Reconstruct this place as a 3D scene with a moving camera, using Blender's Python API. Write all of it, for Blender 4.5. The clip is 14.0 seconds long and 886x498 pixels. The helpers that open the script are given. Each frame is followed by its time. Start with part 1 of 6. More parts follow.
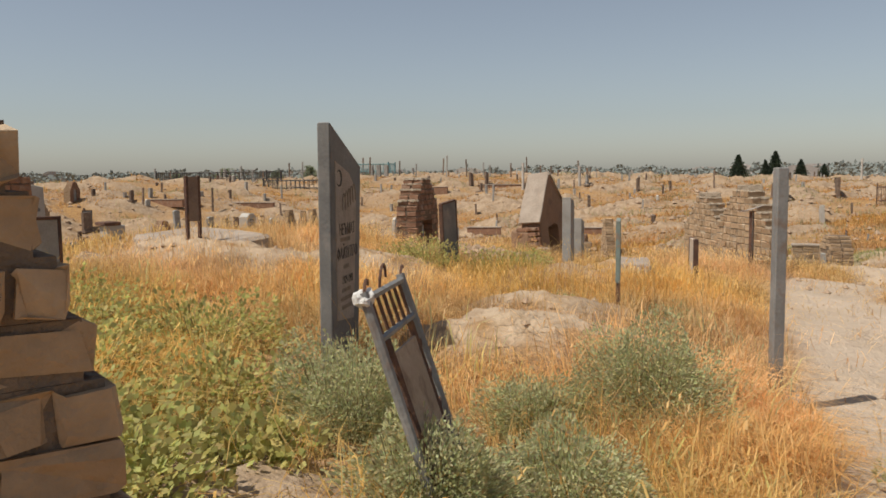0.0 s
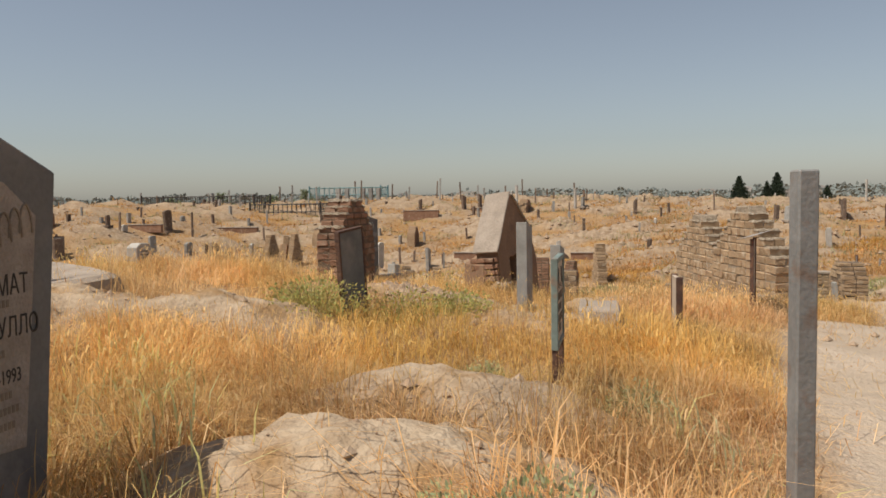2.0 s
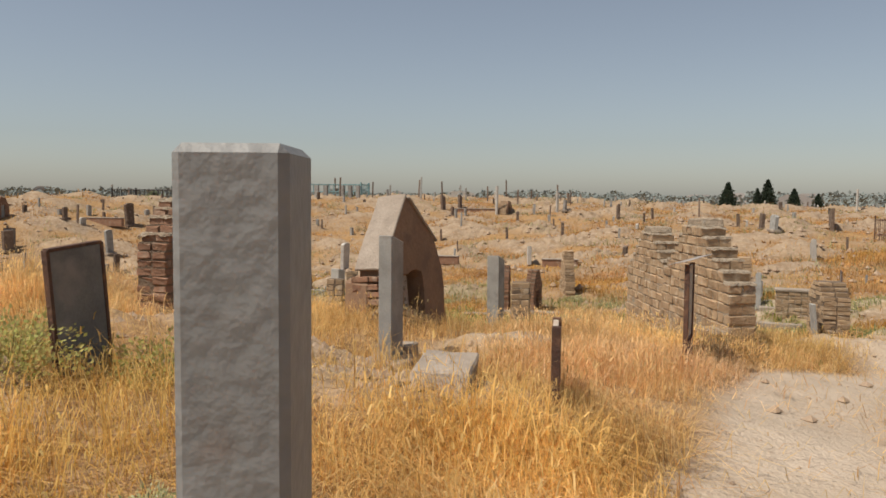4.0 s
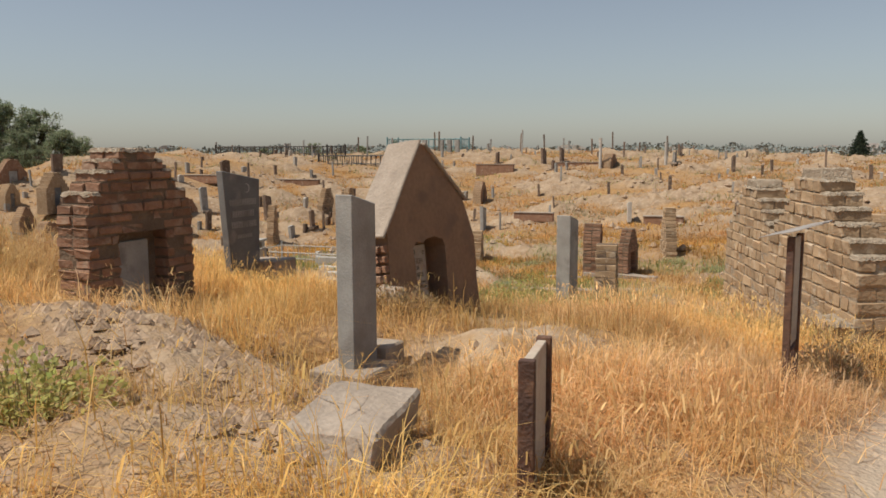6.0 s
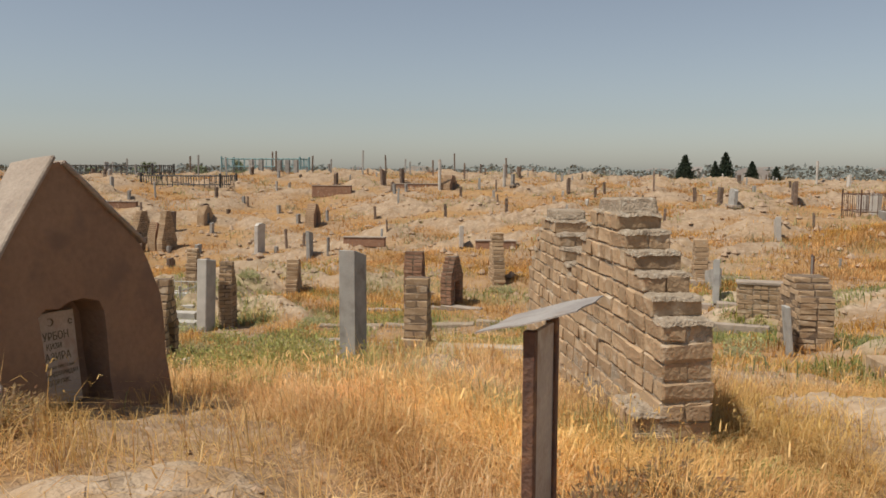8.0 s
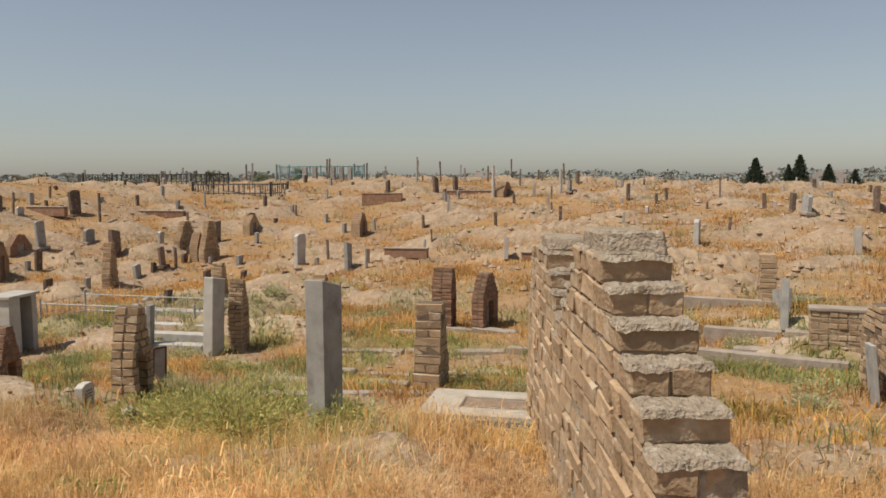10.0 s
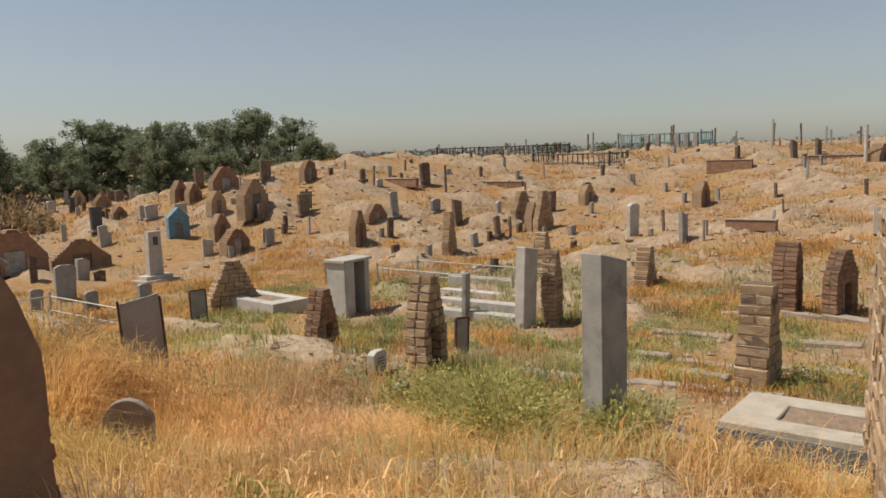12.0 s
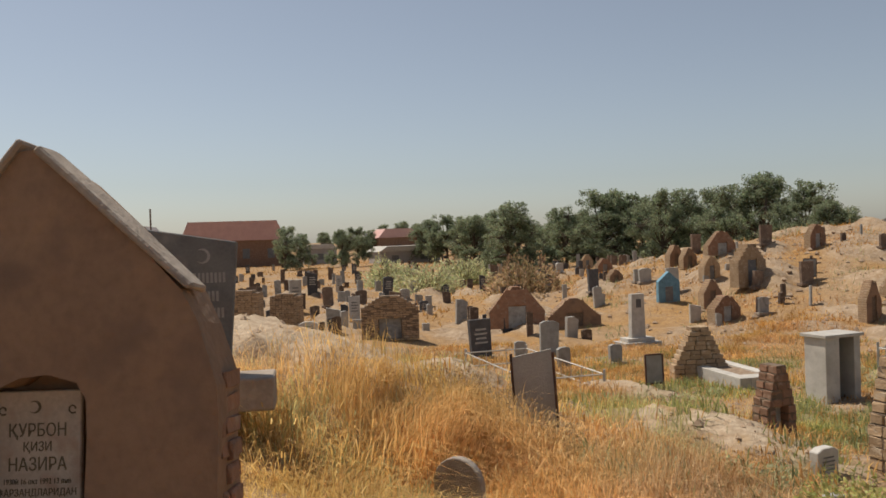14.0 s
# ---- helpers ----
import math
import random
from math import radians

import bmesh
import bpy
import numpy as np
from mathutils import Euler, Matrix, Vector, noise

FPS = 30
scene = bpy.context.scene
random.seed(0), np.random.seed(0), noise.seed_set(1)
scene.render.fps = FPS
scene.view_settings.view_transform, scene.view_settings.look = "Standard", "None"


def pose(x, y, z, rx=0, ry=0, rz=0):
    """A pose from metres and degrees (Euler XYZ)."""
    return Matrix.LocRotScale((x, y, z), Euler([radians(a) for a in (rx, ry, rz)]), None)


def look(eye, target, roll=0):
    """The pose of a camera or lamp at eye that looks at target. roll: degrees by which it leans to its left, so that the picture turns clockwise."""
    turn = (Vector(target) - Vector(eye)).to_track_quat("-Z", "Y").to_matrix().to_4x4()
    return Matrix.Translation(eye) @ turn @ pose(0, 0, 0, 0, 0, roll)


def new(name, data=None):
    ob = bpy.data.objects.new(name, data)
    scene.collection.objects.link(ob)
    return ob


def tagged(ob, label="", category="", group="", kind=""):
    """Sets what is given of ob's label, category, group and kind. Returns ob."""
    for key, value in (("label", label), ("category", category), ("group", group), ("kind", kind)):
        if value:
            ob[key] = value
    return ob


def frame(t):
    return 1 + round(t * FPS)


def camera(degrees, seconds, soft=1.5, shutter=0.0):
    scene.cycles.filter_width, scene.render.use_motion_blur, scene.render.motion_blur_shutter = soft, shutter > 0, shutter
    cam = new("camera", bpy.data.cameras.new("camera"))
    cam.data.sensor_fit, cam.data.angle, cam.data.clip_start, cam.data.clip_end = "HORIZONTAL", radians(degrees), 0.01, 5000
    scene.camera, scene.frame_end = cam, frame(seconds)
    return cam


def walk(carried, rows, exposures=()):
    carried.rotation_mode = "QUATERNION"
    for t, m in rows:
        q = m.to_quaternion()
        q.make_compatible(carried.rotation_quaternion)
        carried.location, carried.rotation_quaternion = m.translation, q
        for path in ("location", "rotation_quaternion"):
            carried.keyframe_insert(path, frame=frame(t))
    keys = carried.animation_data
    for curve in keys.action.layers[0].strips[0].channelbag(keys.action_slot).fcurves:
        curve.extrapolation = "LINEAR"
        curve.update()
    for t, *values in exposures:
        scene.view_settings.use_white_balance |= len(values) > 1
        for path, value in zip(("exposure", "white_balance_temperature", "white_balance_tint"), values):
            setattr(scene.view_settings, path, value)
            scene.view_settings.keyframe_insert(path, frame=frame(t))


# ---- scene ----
cam = camera(57.6, 14.0, soft=1.65)
PATH = [
    (0, (0.008, -0.001, 1.222), (-1.106, 4.851, 0.751), -0.65),
    (0.5, (0.076, 0.486, 1.203), (-1.289, 5.276, 0.766), -0.75),
    (1, (0.120, 1.072, 1.177), (-1.204, 5.886, 0.917), -0.99),
    (1.5, (0.219, 1.605, 1.177), (-1.072, 6.427, 0.888), -1.23),
    (2, (0.318, 2.138, 1.169), (-0.810, 6.998, 0.843), -0.92),
    (2.5, (0.465, 2.763, 1.178), (-0.479, 7.664, 0.872), -0.97),
    (2.7, (0.581, 2.968, 1.206), (-0.215, 7.894, 0.890), -0.71),
    (4.8, (1.163, 5.028, 1.199), (-0.495, 9.728, 0.806), 0.19),
    (5, (1.201, 5.194, 1.189), (-0.622, 9.830, 0.757), -0.29),
    (5.5, (1.224, 5.705, 1.164), (-0.634, 10.318, 0.643), -0.18),
    (6, (1.266, 6.288, 1.133), (-0.462, 10.940, 0.524), -0.22),
    (6.5, (1.332, 6.795, 1.121), (-0.284, 11.487, 0.506), -0.25),
    (7, (1.378, 7.353, 1.128), (0.548, 12.257, 0.614), 0.83),
    (7.5, (1.495, 7.869, 1.132), (0.665, 12.775, 0.638), 0.45),
    (10, (2.038, 10.307, 1.196), (0.787, 15.128, 0.749), -0.29),
    (10.5, (2.027, 10.631, 1.178), (0.540, 15.381, 0.698), 0.27),
    (11, (2.040, 10.943, 1.173), (0.257, 15.588, 0.670), 0.97),
    (11.5, (2.036, 11.267, 1.106), (-0.645, 15.453, 0.569), -0.69),
    (11.9, (2.037, 11.524, 1.068), (-0.992, 15.459, 0.483), -1.48),
    (12, (2.052, 11.617, 1.054), (-1.074, 15.475, 0.468), -1.84),
    (12.5, (2.065, 11.981, 1.027), (-1.246, 15.683, 0.452), -2.62),
    (13, (2.060, 12.328, 0.960), (-2.231, 14.873, 0.643), -3.35),
    (13.2, (2.013, 12.466, 0.938), (-2.424, 14.749, 0.626), -3.32),
    (13.5, (1.927, 12.617, 0.882), (-2.639, 14.644, 0.668), -1.82),
    (14, (1.816, 12.935, 0.840), (-2.993, 14.301, 0.774), -1.87),
]
walk(cam, [(t, look(eye, target, roll)) for t, eye, target, roll in PATH])

world = bpy.data.worlds.new("world")
scene.world = world
world.use_nodes = True
SUN_UP, SUN_TURN = 60.0, 128.0   # degrees: height, and bearing to the left of +y
sky = world.node_tree.nodes.new("ShaderNodeTexSky")
sky.sky_type, sky.sun_disc = "NISHITA", False
sky.sun_elevation, sky.sun_rotation = radians(SUN_UP), radians(-SUN_TURN)
sky.air_density, sky.dust_density, sky.ozone_density = 1.0, 0.7, 1.5
haze = world.node_tree.nodes.new("ShaderNodeHueSaturation")
haze.inputs["Saturation"].default_value = 0.62
world.node_tree.links.new(sky.outputs[0], haze.inputs["Color"])
world.node_tree.links.new(haze.outputs[0], world.node_tree.nodes["Background"].inputs[0])
world.node_tree.nodes["Background"].inputs[1].default_value = 0.082
sun = new("sun", bpy.data.lights.new("sun", "SUN"))
sun.data.energy, sun.data.angle, sun.data.color = 4.8, radians(0.5), (1.0, 0.93, 0.82)
_to_sun = Vector((-math.sin(radians(SUN_TURN)) * math.cos(radians(SUN_UP)), math.cos(radians(SUN_TURN)) * math.cos(radians(SUN_UP)), math.sin(radians(SUN_UP))))
sun.matrix_world = look(_to_sun * 50, (0, 0, 0))


# ---- materials ----
def material(name, colour, other=None, scale=6.0, rough=0.85, metal=0.0, bump=0.3, fine=60.0, by_object=0.0, stain=None, attribute=""):
    m = bpy.data.materials.new(name)
    m.use_nodes = True
    nt = m.node_tree
    n, l = nt.nodes, nt.links
    bsdf = n["Principled BSDF"]
    bsdf.inputs["Roughness"].default_value, bsdf.inputs["Metallic"].default_value = rough, metal
    bsdf.inputs["Specular IOR Level"].default_value = 0.25
    where = n.new("ShaderNodeNewGeometry").outputs["Position"]
    big, small = n.new("ShaderNodeTexNoise"), n.new("ShaderNodeTexNoise")
    big.inputs["Scale"].default_value, big.inputs["Detail"].default_value = scale, 6
    small.inputs["Scale"].default_value, small.inputs["Detail"].default_value = fine, 3
    l.new(where, big.inputs["Vector"])
    l.new(where, small.inputs["Vector"])
    mix = n.new("ShaderNodeMix")
    mix.data_type = "RGBA"
    other = other or tuple(c * 0.7 for c in colour)
    mix.inputs["A"].default_value, mix.inputs["B"].default_value = (*colour, 1), (*other, 1)
    ramp = n.new("ShaderNodeMapRange")
    ramp.inputs["From Min"].default_value, ramp.inputs["From Max"].default_value = 0.35, 0.68
    l.new(big.outputs[0], ramp.inputs["Value"])
    l.new(ramp.outputs[0], mix.inputs["Factor"])
    out = mix.outputs["Result"]
    if attribute:
        at = n.new("ShaderNodeAttribute")
        at.attribute_name = attribute
        two = n.new("ShaderNodeMix")
        two.data_type, two.blend_type = "RGBA", "MULTIPLY"
        two.inputs["Factor"].default_value = 1.0
        l.new(out, two.inputs["A"])
        l.new(at.outputs["Color"], two.inputs["B"])
        out = two.outputs["Result"]
    if by_object:
        info = n.new("ShaderNodeObjectInfo")
        span = n.new("ShaderNodeMapRange")
        span.inputs["To Min"].default_value, span.inputs["To Max"].default_value = 1 - by_object, 1 + by_object * 0.6
        l.new(info.outputs["Random"], span.inputs["Value"])
        hsv = n.new("ShaderNodeHueSaturation")
        l.new(out, hsv.inputs["Color"])
        l.new(span.outputs[0], hsv.inputs["Value"])
        out = hsv.outputs[0]
    grain = n.new("ShaderNodeMapRange")
    grain.inputs["To Min"].default_value, grain.inputs["To Max"].default_value = 0.78, 1.18
    l.new(small.outputs[0], grain.inputs["Value"])
    g2 = n.new("ShaderNodeHueSaturation")
    l.new(out, g2.inputs["Color"])
    l.new(grain.outputs[0], g2.inputs["Value"])
    out = g2.outputs[0]
    if stain:
        st = n.new("ShaderNodeTexNoise")
        st.inputs["Scale"].default_value, st.inputs["Detail"].default_value = stain[1], 8
        l.new(where, st.inputs["Vector"])
        sr = n.new("ShaderNodeMapRange")
        sr.inputs["From Min"].default_value, sr.inputs["From Max"].default_value = 0.55, 0.7
        l.new(st.outputs[0], sr.inputs["Value"])
        sm = n.new("ShaderNodeMix")
        sm.data_type = "RGBA"
        sm.inputs["B"].default_value = (*stain[0], 1)
        l.new(out, sm.inputs["A"])
        l.new(sr.outputs[0], sm.inputs["Factor"])
        out = sm.outputs["Result"]
    l.new(out, bsdf.inputs["Base Color"])
    if attribute:
        thin, both = n.new("ShaderNodeBsdfTranslucent"), n.new("ShaderNodeMixShader")
        both.inputs[0].default_value = 0.5
        l.new(out, thin.inputs["Color"])
        l.new(bsdf.outputs[0], both.inputs[1])
        l.new(thin.outputs[0], both.inputs[2])
        l.new(both.outputs[0], n["Material Output"].inputs["Surface"])
    if bump:
        add = n.new("ShaderNodeMath")
        l.new(big.outputs[0], add.inputs[0])
        l.new(small.outputs[0], add.inputs[1])
        bp = n.new("ShaderNodeBump")
        bp.inputs["Strength"].default_value, bp.inputs["Distance"].default_value = bump, 0.02
        l.new(add.outputs[0], bp.inputs["Height"])
        l.new(bp.outputs[0], bsdf.inputs["Normal"])
    return m


BRICK = material("fired brick", (0.44, 0.31, 0.19), (0.35, 0.238, 0.142), 5, 0.9, bump=0.5, fine=45, by_object=0.22, stain=((0.47, 0.375, 0.27), 9))
BRICK_RED = material("red brick", (0.31, 0.175, 0.11), (0.235, 0.13, 0.083), 5, 0.9, bump=0.5, fine=45, by_object=0.2, stain=((0.34, 0.24, 0.17), 7))
MORTAR = material("clay mortar", (0.36, 0.29, 0.215), (0.28, 0.22, 0.155), 14, 0.95, bump=0.9, fine=70, stain=((0.43, 0.375, 0.30), 22))
DARK_MORTAR = material("earth mortar", (0.20, 0.145, 0.10), (0.14, 0.10, 0.07), 9, 0.95, bump=0.8)
PLASTER = material("clay plaster", (0.30, 0.19, 0.118), (0.24, 0.15, 0.096), 2.5, 0.92, bump=0.35, fine=28, stain=((0.20, 0.13, 0.09), 3.0))
ROOF_PLASTER = material("cement render", (0.37, 0.305, 0.245), (0.29, 0.235, 0.185), 4, 0.9, bump=0.5, fine=40, stain=((0.26, 0.21, 0.17), 6))
CONCRETE = material("weathered concrete", (0.37, 0.355, 0.325), (0.28, 0.265, 0.24), 5, 0.85, bump=0.2, fine=80, by_object=0.2, stain=((0.22, 0.20, 0.18), 4))
PALE = material("pale marble concrete", (0.52, 0.485, 0.43), (0.41, 0.375, 0.33), 4, 0.7, bump=0.2, fine=70, by_object=0.18, stain=((0.38, 0.34, 0.3), 5))
DARK = material("dark granite", (0.105, 0.10, 0.10), (0.075, 0.072, 0.072), 6, 0.75, bump=0.15, fine=90, by_object=0.3)
SLATE = material("dark cement", (0.19, 0.185, 0.175), (0.14, 0.135, 0.13), 4, 0.8, bump=0.14, fine=60, stain=((0.24, 0.22, 0.2), 5))
BROWN = material("brown stone", (0.21, 0.15, 0.11), (0.15, 0.105, 0.08), 4, 0.9, bump=0.5, fine=40, by_object=0.3, stain=((0.3, 0.23, 0.17), 6))
ENGRAVED = material("engraved panel", (0.36, 0.31, 0.26), (0.27, 0.23, 0.195), 12, 0.85, bump=0.5, fine=90)
STEEL = material("grey painted steel", (0.27, 0.265, 0.255), (0.205, 0.2, 0.19), 5, 0.6, 0.15, bump=0.15, stain=((0.2, 0.13, 0.09), 9))
RUST = material("rusty iron", (0.15, 0.085, 0.06), (0.09, 0.055, 0.045), 9, 0.8, 0.2, bump=0.4, stain=((0.22, 0.12, 0.07), 14))
GREEN_PAINT = material("worn green paint", (0.22, 0.27, 0.24), (0.16, 0.19, 0.17), 8, 0.6, bump=0.2, stain=((0.26, 0.19, 0.14), 16))
CREAM = material("faded cream paint", (0.52, 0.44, 0.35), (0.45, 0.37, 0.29), 7, 0.7, bump=0.1, stain=((0.42, 0.30, 0.22), 9))
TIN = material("bent tin", (0.42, 0.38, 0.34), (0.32, 0.28, 0.25), 7, 0.55, 0.3, bump=0.2, stain=((0.3, 0.22, 0.16), 10))
BLACK_PAINT = material("black lettering", (0.05, 0.045, 0.04), rough=0.7, bump=0)
BROWN_PAINT = material("worn brown lettering", (0.25, 0.20, 0.155), rough=0.8, bump=0)
GOLD_PAINT = material("bronze lettering", (0.16, 0.125, 0.075), rough=0.6, bump=0)
BLUE_PAINT = material("blue painted plaster", (0.16, 0.30, 0.38), (0.12, 0.22, 0.28), 6, 0.8, bump=0.3)
CLOTH = material("white rag", (0.7, 0.68, 0.64), rough=0.9, bump=0.4, scale=20)
BARK = material("bark", (0.13, 0.10, 0.075), (0.09, 0.07, 0.05), 8, 0.9, bump=0.7)
DRY_GRASS = material("dry grass", (0.77, 0.56, 0.265), (0.68, 0.47, 0.20), 1.2, 0.8, bump=0, fine=9, attribute="shade")
GREEN_LEAF = material("green weeds", (0.53, 0.49, 0.18), (0.44, 0.42, 0.145), 2, 0.75, bump=0, fine=12, attribute="shade")
GREY_LEAF = material("grey green weeds", (0.56, 0.54, 0.30), (0.47, 0.47, 0.25), 3, 0.8, bump=0, fine=14, attribute="shade")
# Tree leaves stand far off; their green is lightened to paint in haze
TREE_LEAF = material("tree leaves", (0.27, 0.30, 0.18), (0.19, 0.22, 0.13), 0.5, 0.7, bump=0, fine=4, attribute="shade")
CONIFER_LEAF = material("conifer needles", (0.06, 0.08, 0.05), (0.045, 0.06, 0.04), 0.6, 0.8, bump=0, fine=5, attribute="shade")
TWIG = material("dry twigs", (0.42, 0.30, 0.17), (0.32, 0.22, 0.12), 3, 0.85, bump=0, attribute="shade")
RED_ROOF = material("faded red roof", (0.60, 0.36, 0.31), (0.54, 0.32, 0.28), 1, 0.6, bump=0.1)
WALL_FAR = material("far house walls", (0.45, 0.42, 0.39), (0.36, 0.33, 0.31), 0.3, 0.9, bump=0, by_object=0.3)
# Pale blue-grey because the distance haze is painted into the base colour
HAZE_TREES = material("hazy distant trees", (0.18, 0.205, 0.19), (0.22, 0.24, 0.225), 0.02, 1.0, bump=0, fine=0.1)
IRON = material("dark iron", (0.095, 0.088, 0.082), (0.07, 0.064, 0.06), 5, 0.7, 0.3, bump=0)
TEAL = material("teal paint", (0.2, 0.33, 0.34), (0.16, 0.26, 0.27), 3, 0.7, bump=0)

EARTH = material("brown earth fill", (0.30, 0.215, 0.145), (0.22, 0.15, 0.10), 9, 0.95, bump=0.8, fine=40, stain=((0.38, 0.29, 0.2), 14))
BLUE_TILE = material("blue-grey polished facing", (0.16, 0.18, 0.20), (0.11, 0.125, 0.14), 3, 0.45, bump=0.05, stain=((0.3, 0.28, 0.25), 6))
SHEET = material("rusted sheet", (0.40, 0.30, 0.215), (0.33, 0.24, 0.17), 7, 0.7, 0.1, bump=0.2, stain=((0.2, 0.13, 0.09), 9))


def ground_material():
    m = bpy.data.materials.new("dry clay ground")
    m.use_nodes = True
    n, l = m.node_tree.nodes, m.node_tree.links
    bsdf = n["Principled BSDF"]
    bsdf.inputs["Roughness"].default_value, bsdf.inputs["Specular IOR Level"].default_value = 0.95, 0.1
    where = n.new("ShaderNodeNewGeometry").outputs["Position"]

    def noise_at(scale, detail=6, lo=0.35, hi=0.65):
        t = n.new("ShaderNodeTexNoise")
        t.inputs["Scale"].default_value, t.inputs["Detail"].default_value = scale, detail
        l.new(where, t.inputs["Vector"])
        r = n.new("ShaderNodeMapRange")
        r.inputs["From Min"].default_value, r.inputs["From Max"].default_value = lo, hi
        l.new(t.outputs[0], r.inputs["Value"])
        return r.outputs[0], t.outputs[0]

    def mixed(a, b, f):
        x = n.new("ShaderNodeMix")
        x.data_type = "RGBA"
        for name, v in (("A", a), ("B", b)):
            if isinstance(v, tuple):
                x.inputs[name].default_value = (*v, 1)
            else:
                l.new(v, x.inputs[name])
        l.new(f, x.inputs["Factor"])
        return x.outputs["Result"]

    clay = mixed((0.345, 0.25, 0.16), (0.23, 0.158, 0.10), noise_at(1.7)[0])
    clay = mixed(clay, (0.44, 0.34, 0.255), noise_at(7, 8, 0.5, 0.75)[0])
    litter = mixed((0.36, 0.21, 0.09), (0.245, 0.14, 0.065), noise_at(5)[0])
    litter = mixed(litter, (0.46, 0.29, 0.115), noise_at(23, 5, 0.5, 0.7)[0])
    trodden = mixed((0.48, 0.385, 0.295), (0.42, 0.335, 0.25), noise_at(2.2)[0])
    bare = n.new("ShaderNodeAttribute")
    bare.attribute_name = "bare"
    sep = n.new("ShaderNodeSeparateColor")
    l.new(bare.outputs["Color"], sep.inputs[0])
    edge = n.new("ShaderNodeMath")
    edge.operation = "MULTIPLY_ADD"
    patch, _ = noise_at(0.55, 8, 0.40, 0.62)
    l.new(patch, edge.inputs[0])
    edge.inputs[1].default_value = 0.55
    l.new(sep.outputs[0], edge.inputs[2])
    edge.use_clamp = True
    col = mixed(litter, clay, edge.outputs[0])
    col = mixed(col, (0.17, 0.19, 0.07), sep.outputs[2])
    heap = n.new("ShaderNodeMath")
    heap.operation = "MULTIPLY"
    heap.inputs[1].default_value = 0.75
    l.new(bare.outputs["Alpha"], heap.inputs[0])
    col = mixed(col, mixed(mixed((0.51, 0.40, 0.285), (0.37, 0.275, 0.185), noise_at(9, 10, 0.42, 0.62)[0]), (0.34, 0.20, 0.085), noise_at(2.3, 9, 0.52, 0.66)[0]), heap.outputs[0])
    col = mixed(col, trodden, sep.outputs[1])
    dark, _ = noise_at(16, 10, 0.58, 0.72)
    half = n.new("ShaderNodeMath")
    half.operation = "MULTIPLY"
    half.inputs[1].default_value = 0.35
    l.new(dark, half.inputs[0])
    col = mixed(col, (0.24, 0.16, 0.105), half.outputs[0])
    l.new(col, bsdf.inputs["Base Color"])
    _, b1 = noise_at(4, 10)
    _, b2 = noise_at(38, 6)
    add = n.new("ShaderNodeMath")
    add.operation = "MULTIPLY_ADD"
    l.new(b2, add.inputs[0])
    add.inputs[1].default_value = 0.35
    l.new(b1, add.inputs[2])
    bp = n.new("ShaderNodeBump")
    bp.inputs["Strength"].default_value, bp.inputs["Distance"].default_value = 0.8, 0.07
    l.new(add.outputs[0], bp.inputs["Height"])
    l.new(bp.outputs[0], bsdf.inputs["Normal"])
    return m


# Ground: broad rises and hollows (x, y, spread, height) over a plain at -3.1 m
RISES_NEAR = [
    (-2, 4, 6, 1.69),
    (4, 4, 7, -1.88),
    (-2, 10, 5, -1.37),
    (2.5, 9, 4, 0.86),
    (3, 14, 4, 0.26),
    (-2, 15, 5, 0.69),
    (-6, 11, 6, 1.51),
    (-4, 21, 7, -0.96),
    (6, 22, 9, -0.87),
    (-13, 24, 11, 1.22),
    (-14, 12, 8, -1.05),
    (-3.5, 15, 2.5, -0.54),
    (-5, 12, 3.5, 0.91),
]
RISES_FAR = [
    (-0.5, 10.0, 0.45, -0.2),
    (-0.62, 10.3, 0.5, -0.2),
    (0.9, 15.3, 0.7, 0.16),
    (0.5, 17.15, 0.75, -0.34),
    (-2.7, 11.0, 0.75, -0.28),
    (-2.9, 14.4, 0.8, -0.28),
    (-9, 36, 12, -0.30),
    (3, 40, 14, 0.34),
    (-25, 38, 16, -3.20),
    (-30, 20, 18, 0.30),
    (-25, 70, 28, 3.22),
    (15, 75, 30, -0.32),
    (40, 50, 30, 1.89),
    (-35, 45, 9, 3.19),
    (-36, 58, 12, 0.60),
    (-15, -5, 16, 0.95),
    (20, 8, 18, 2.44),
    (5, -20, 18, 2.16),
    (20, 120, 40, 2.79),
]
# Grave mounds of clay: x, y, half length, half width, height, turn
MOUNDS = [
    (-0.40, 4.72, 0.74, 0.46, 0.28, 15),
    (-0.5, 5.95, 0.65, 0.40, 0.19, 10),
    (-3.9, 7.2, 1.2, 0.5, 0.22, -20),
    (-2.45, 7.25, 0.75, 0.5, 0.24, 10),
    (-0.4, 8.3, 0.8, 0.5, 0.10, 10),
    (0.05, 8.6, 0.5, 0.42, 0.10, 10),
    (-1.2, 9.4, 1.0, 0.5, 0.14, 0),
    (-0.05, 10.8, 0.7, 0.35, 0.17, 20),
    (-0.1, 14.9, 1.2, 0.5, 0.16, 10),
    (3.4, 16.9, 1.0, 0.6, 0.14, 10),
    (-5.7, 13.9, 1.6, 1.0, 0.34, 20),
    (-7.0, 15.6, 0.9, 0.6, 0.28, 0),
    (3.9, 14.0, 1.0, 0.7, 0.25, 0),
    (-1.5, 1.9, 0.9, 0.6, 0.16, 30),
    (-6.0, 18.3, 1.3, 0.7, 0.28, 10),
    (5.0, 26.0, 1.3, 0.7, 0.3, 0),
]
TRAIL = [(0.9, -6), (0.95, 0), (1.2, 3), (1.64, 5.5), (1.78, 7.2), (2.04, 9.2), (2.5, 10.5), (3.25, 11.6), (4.2, 13.2), (5.5, 16)]
_rng = np.random.default_rng(5)
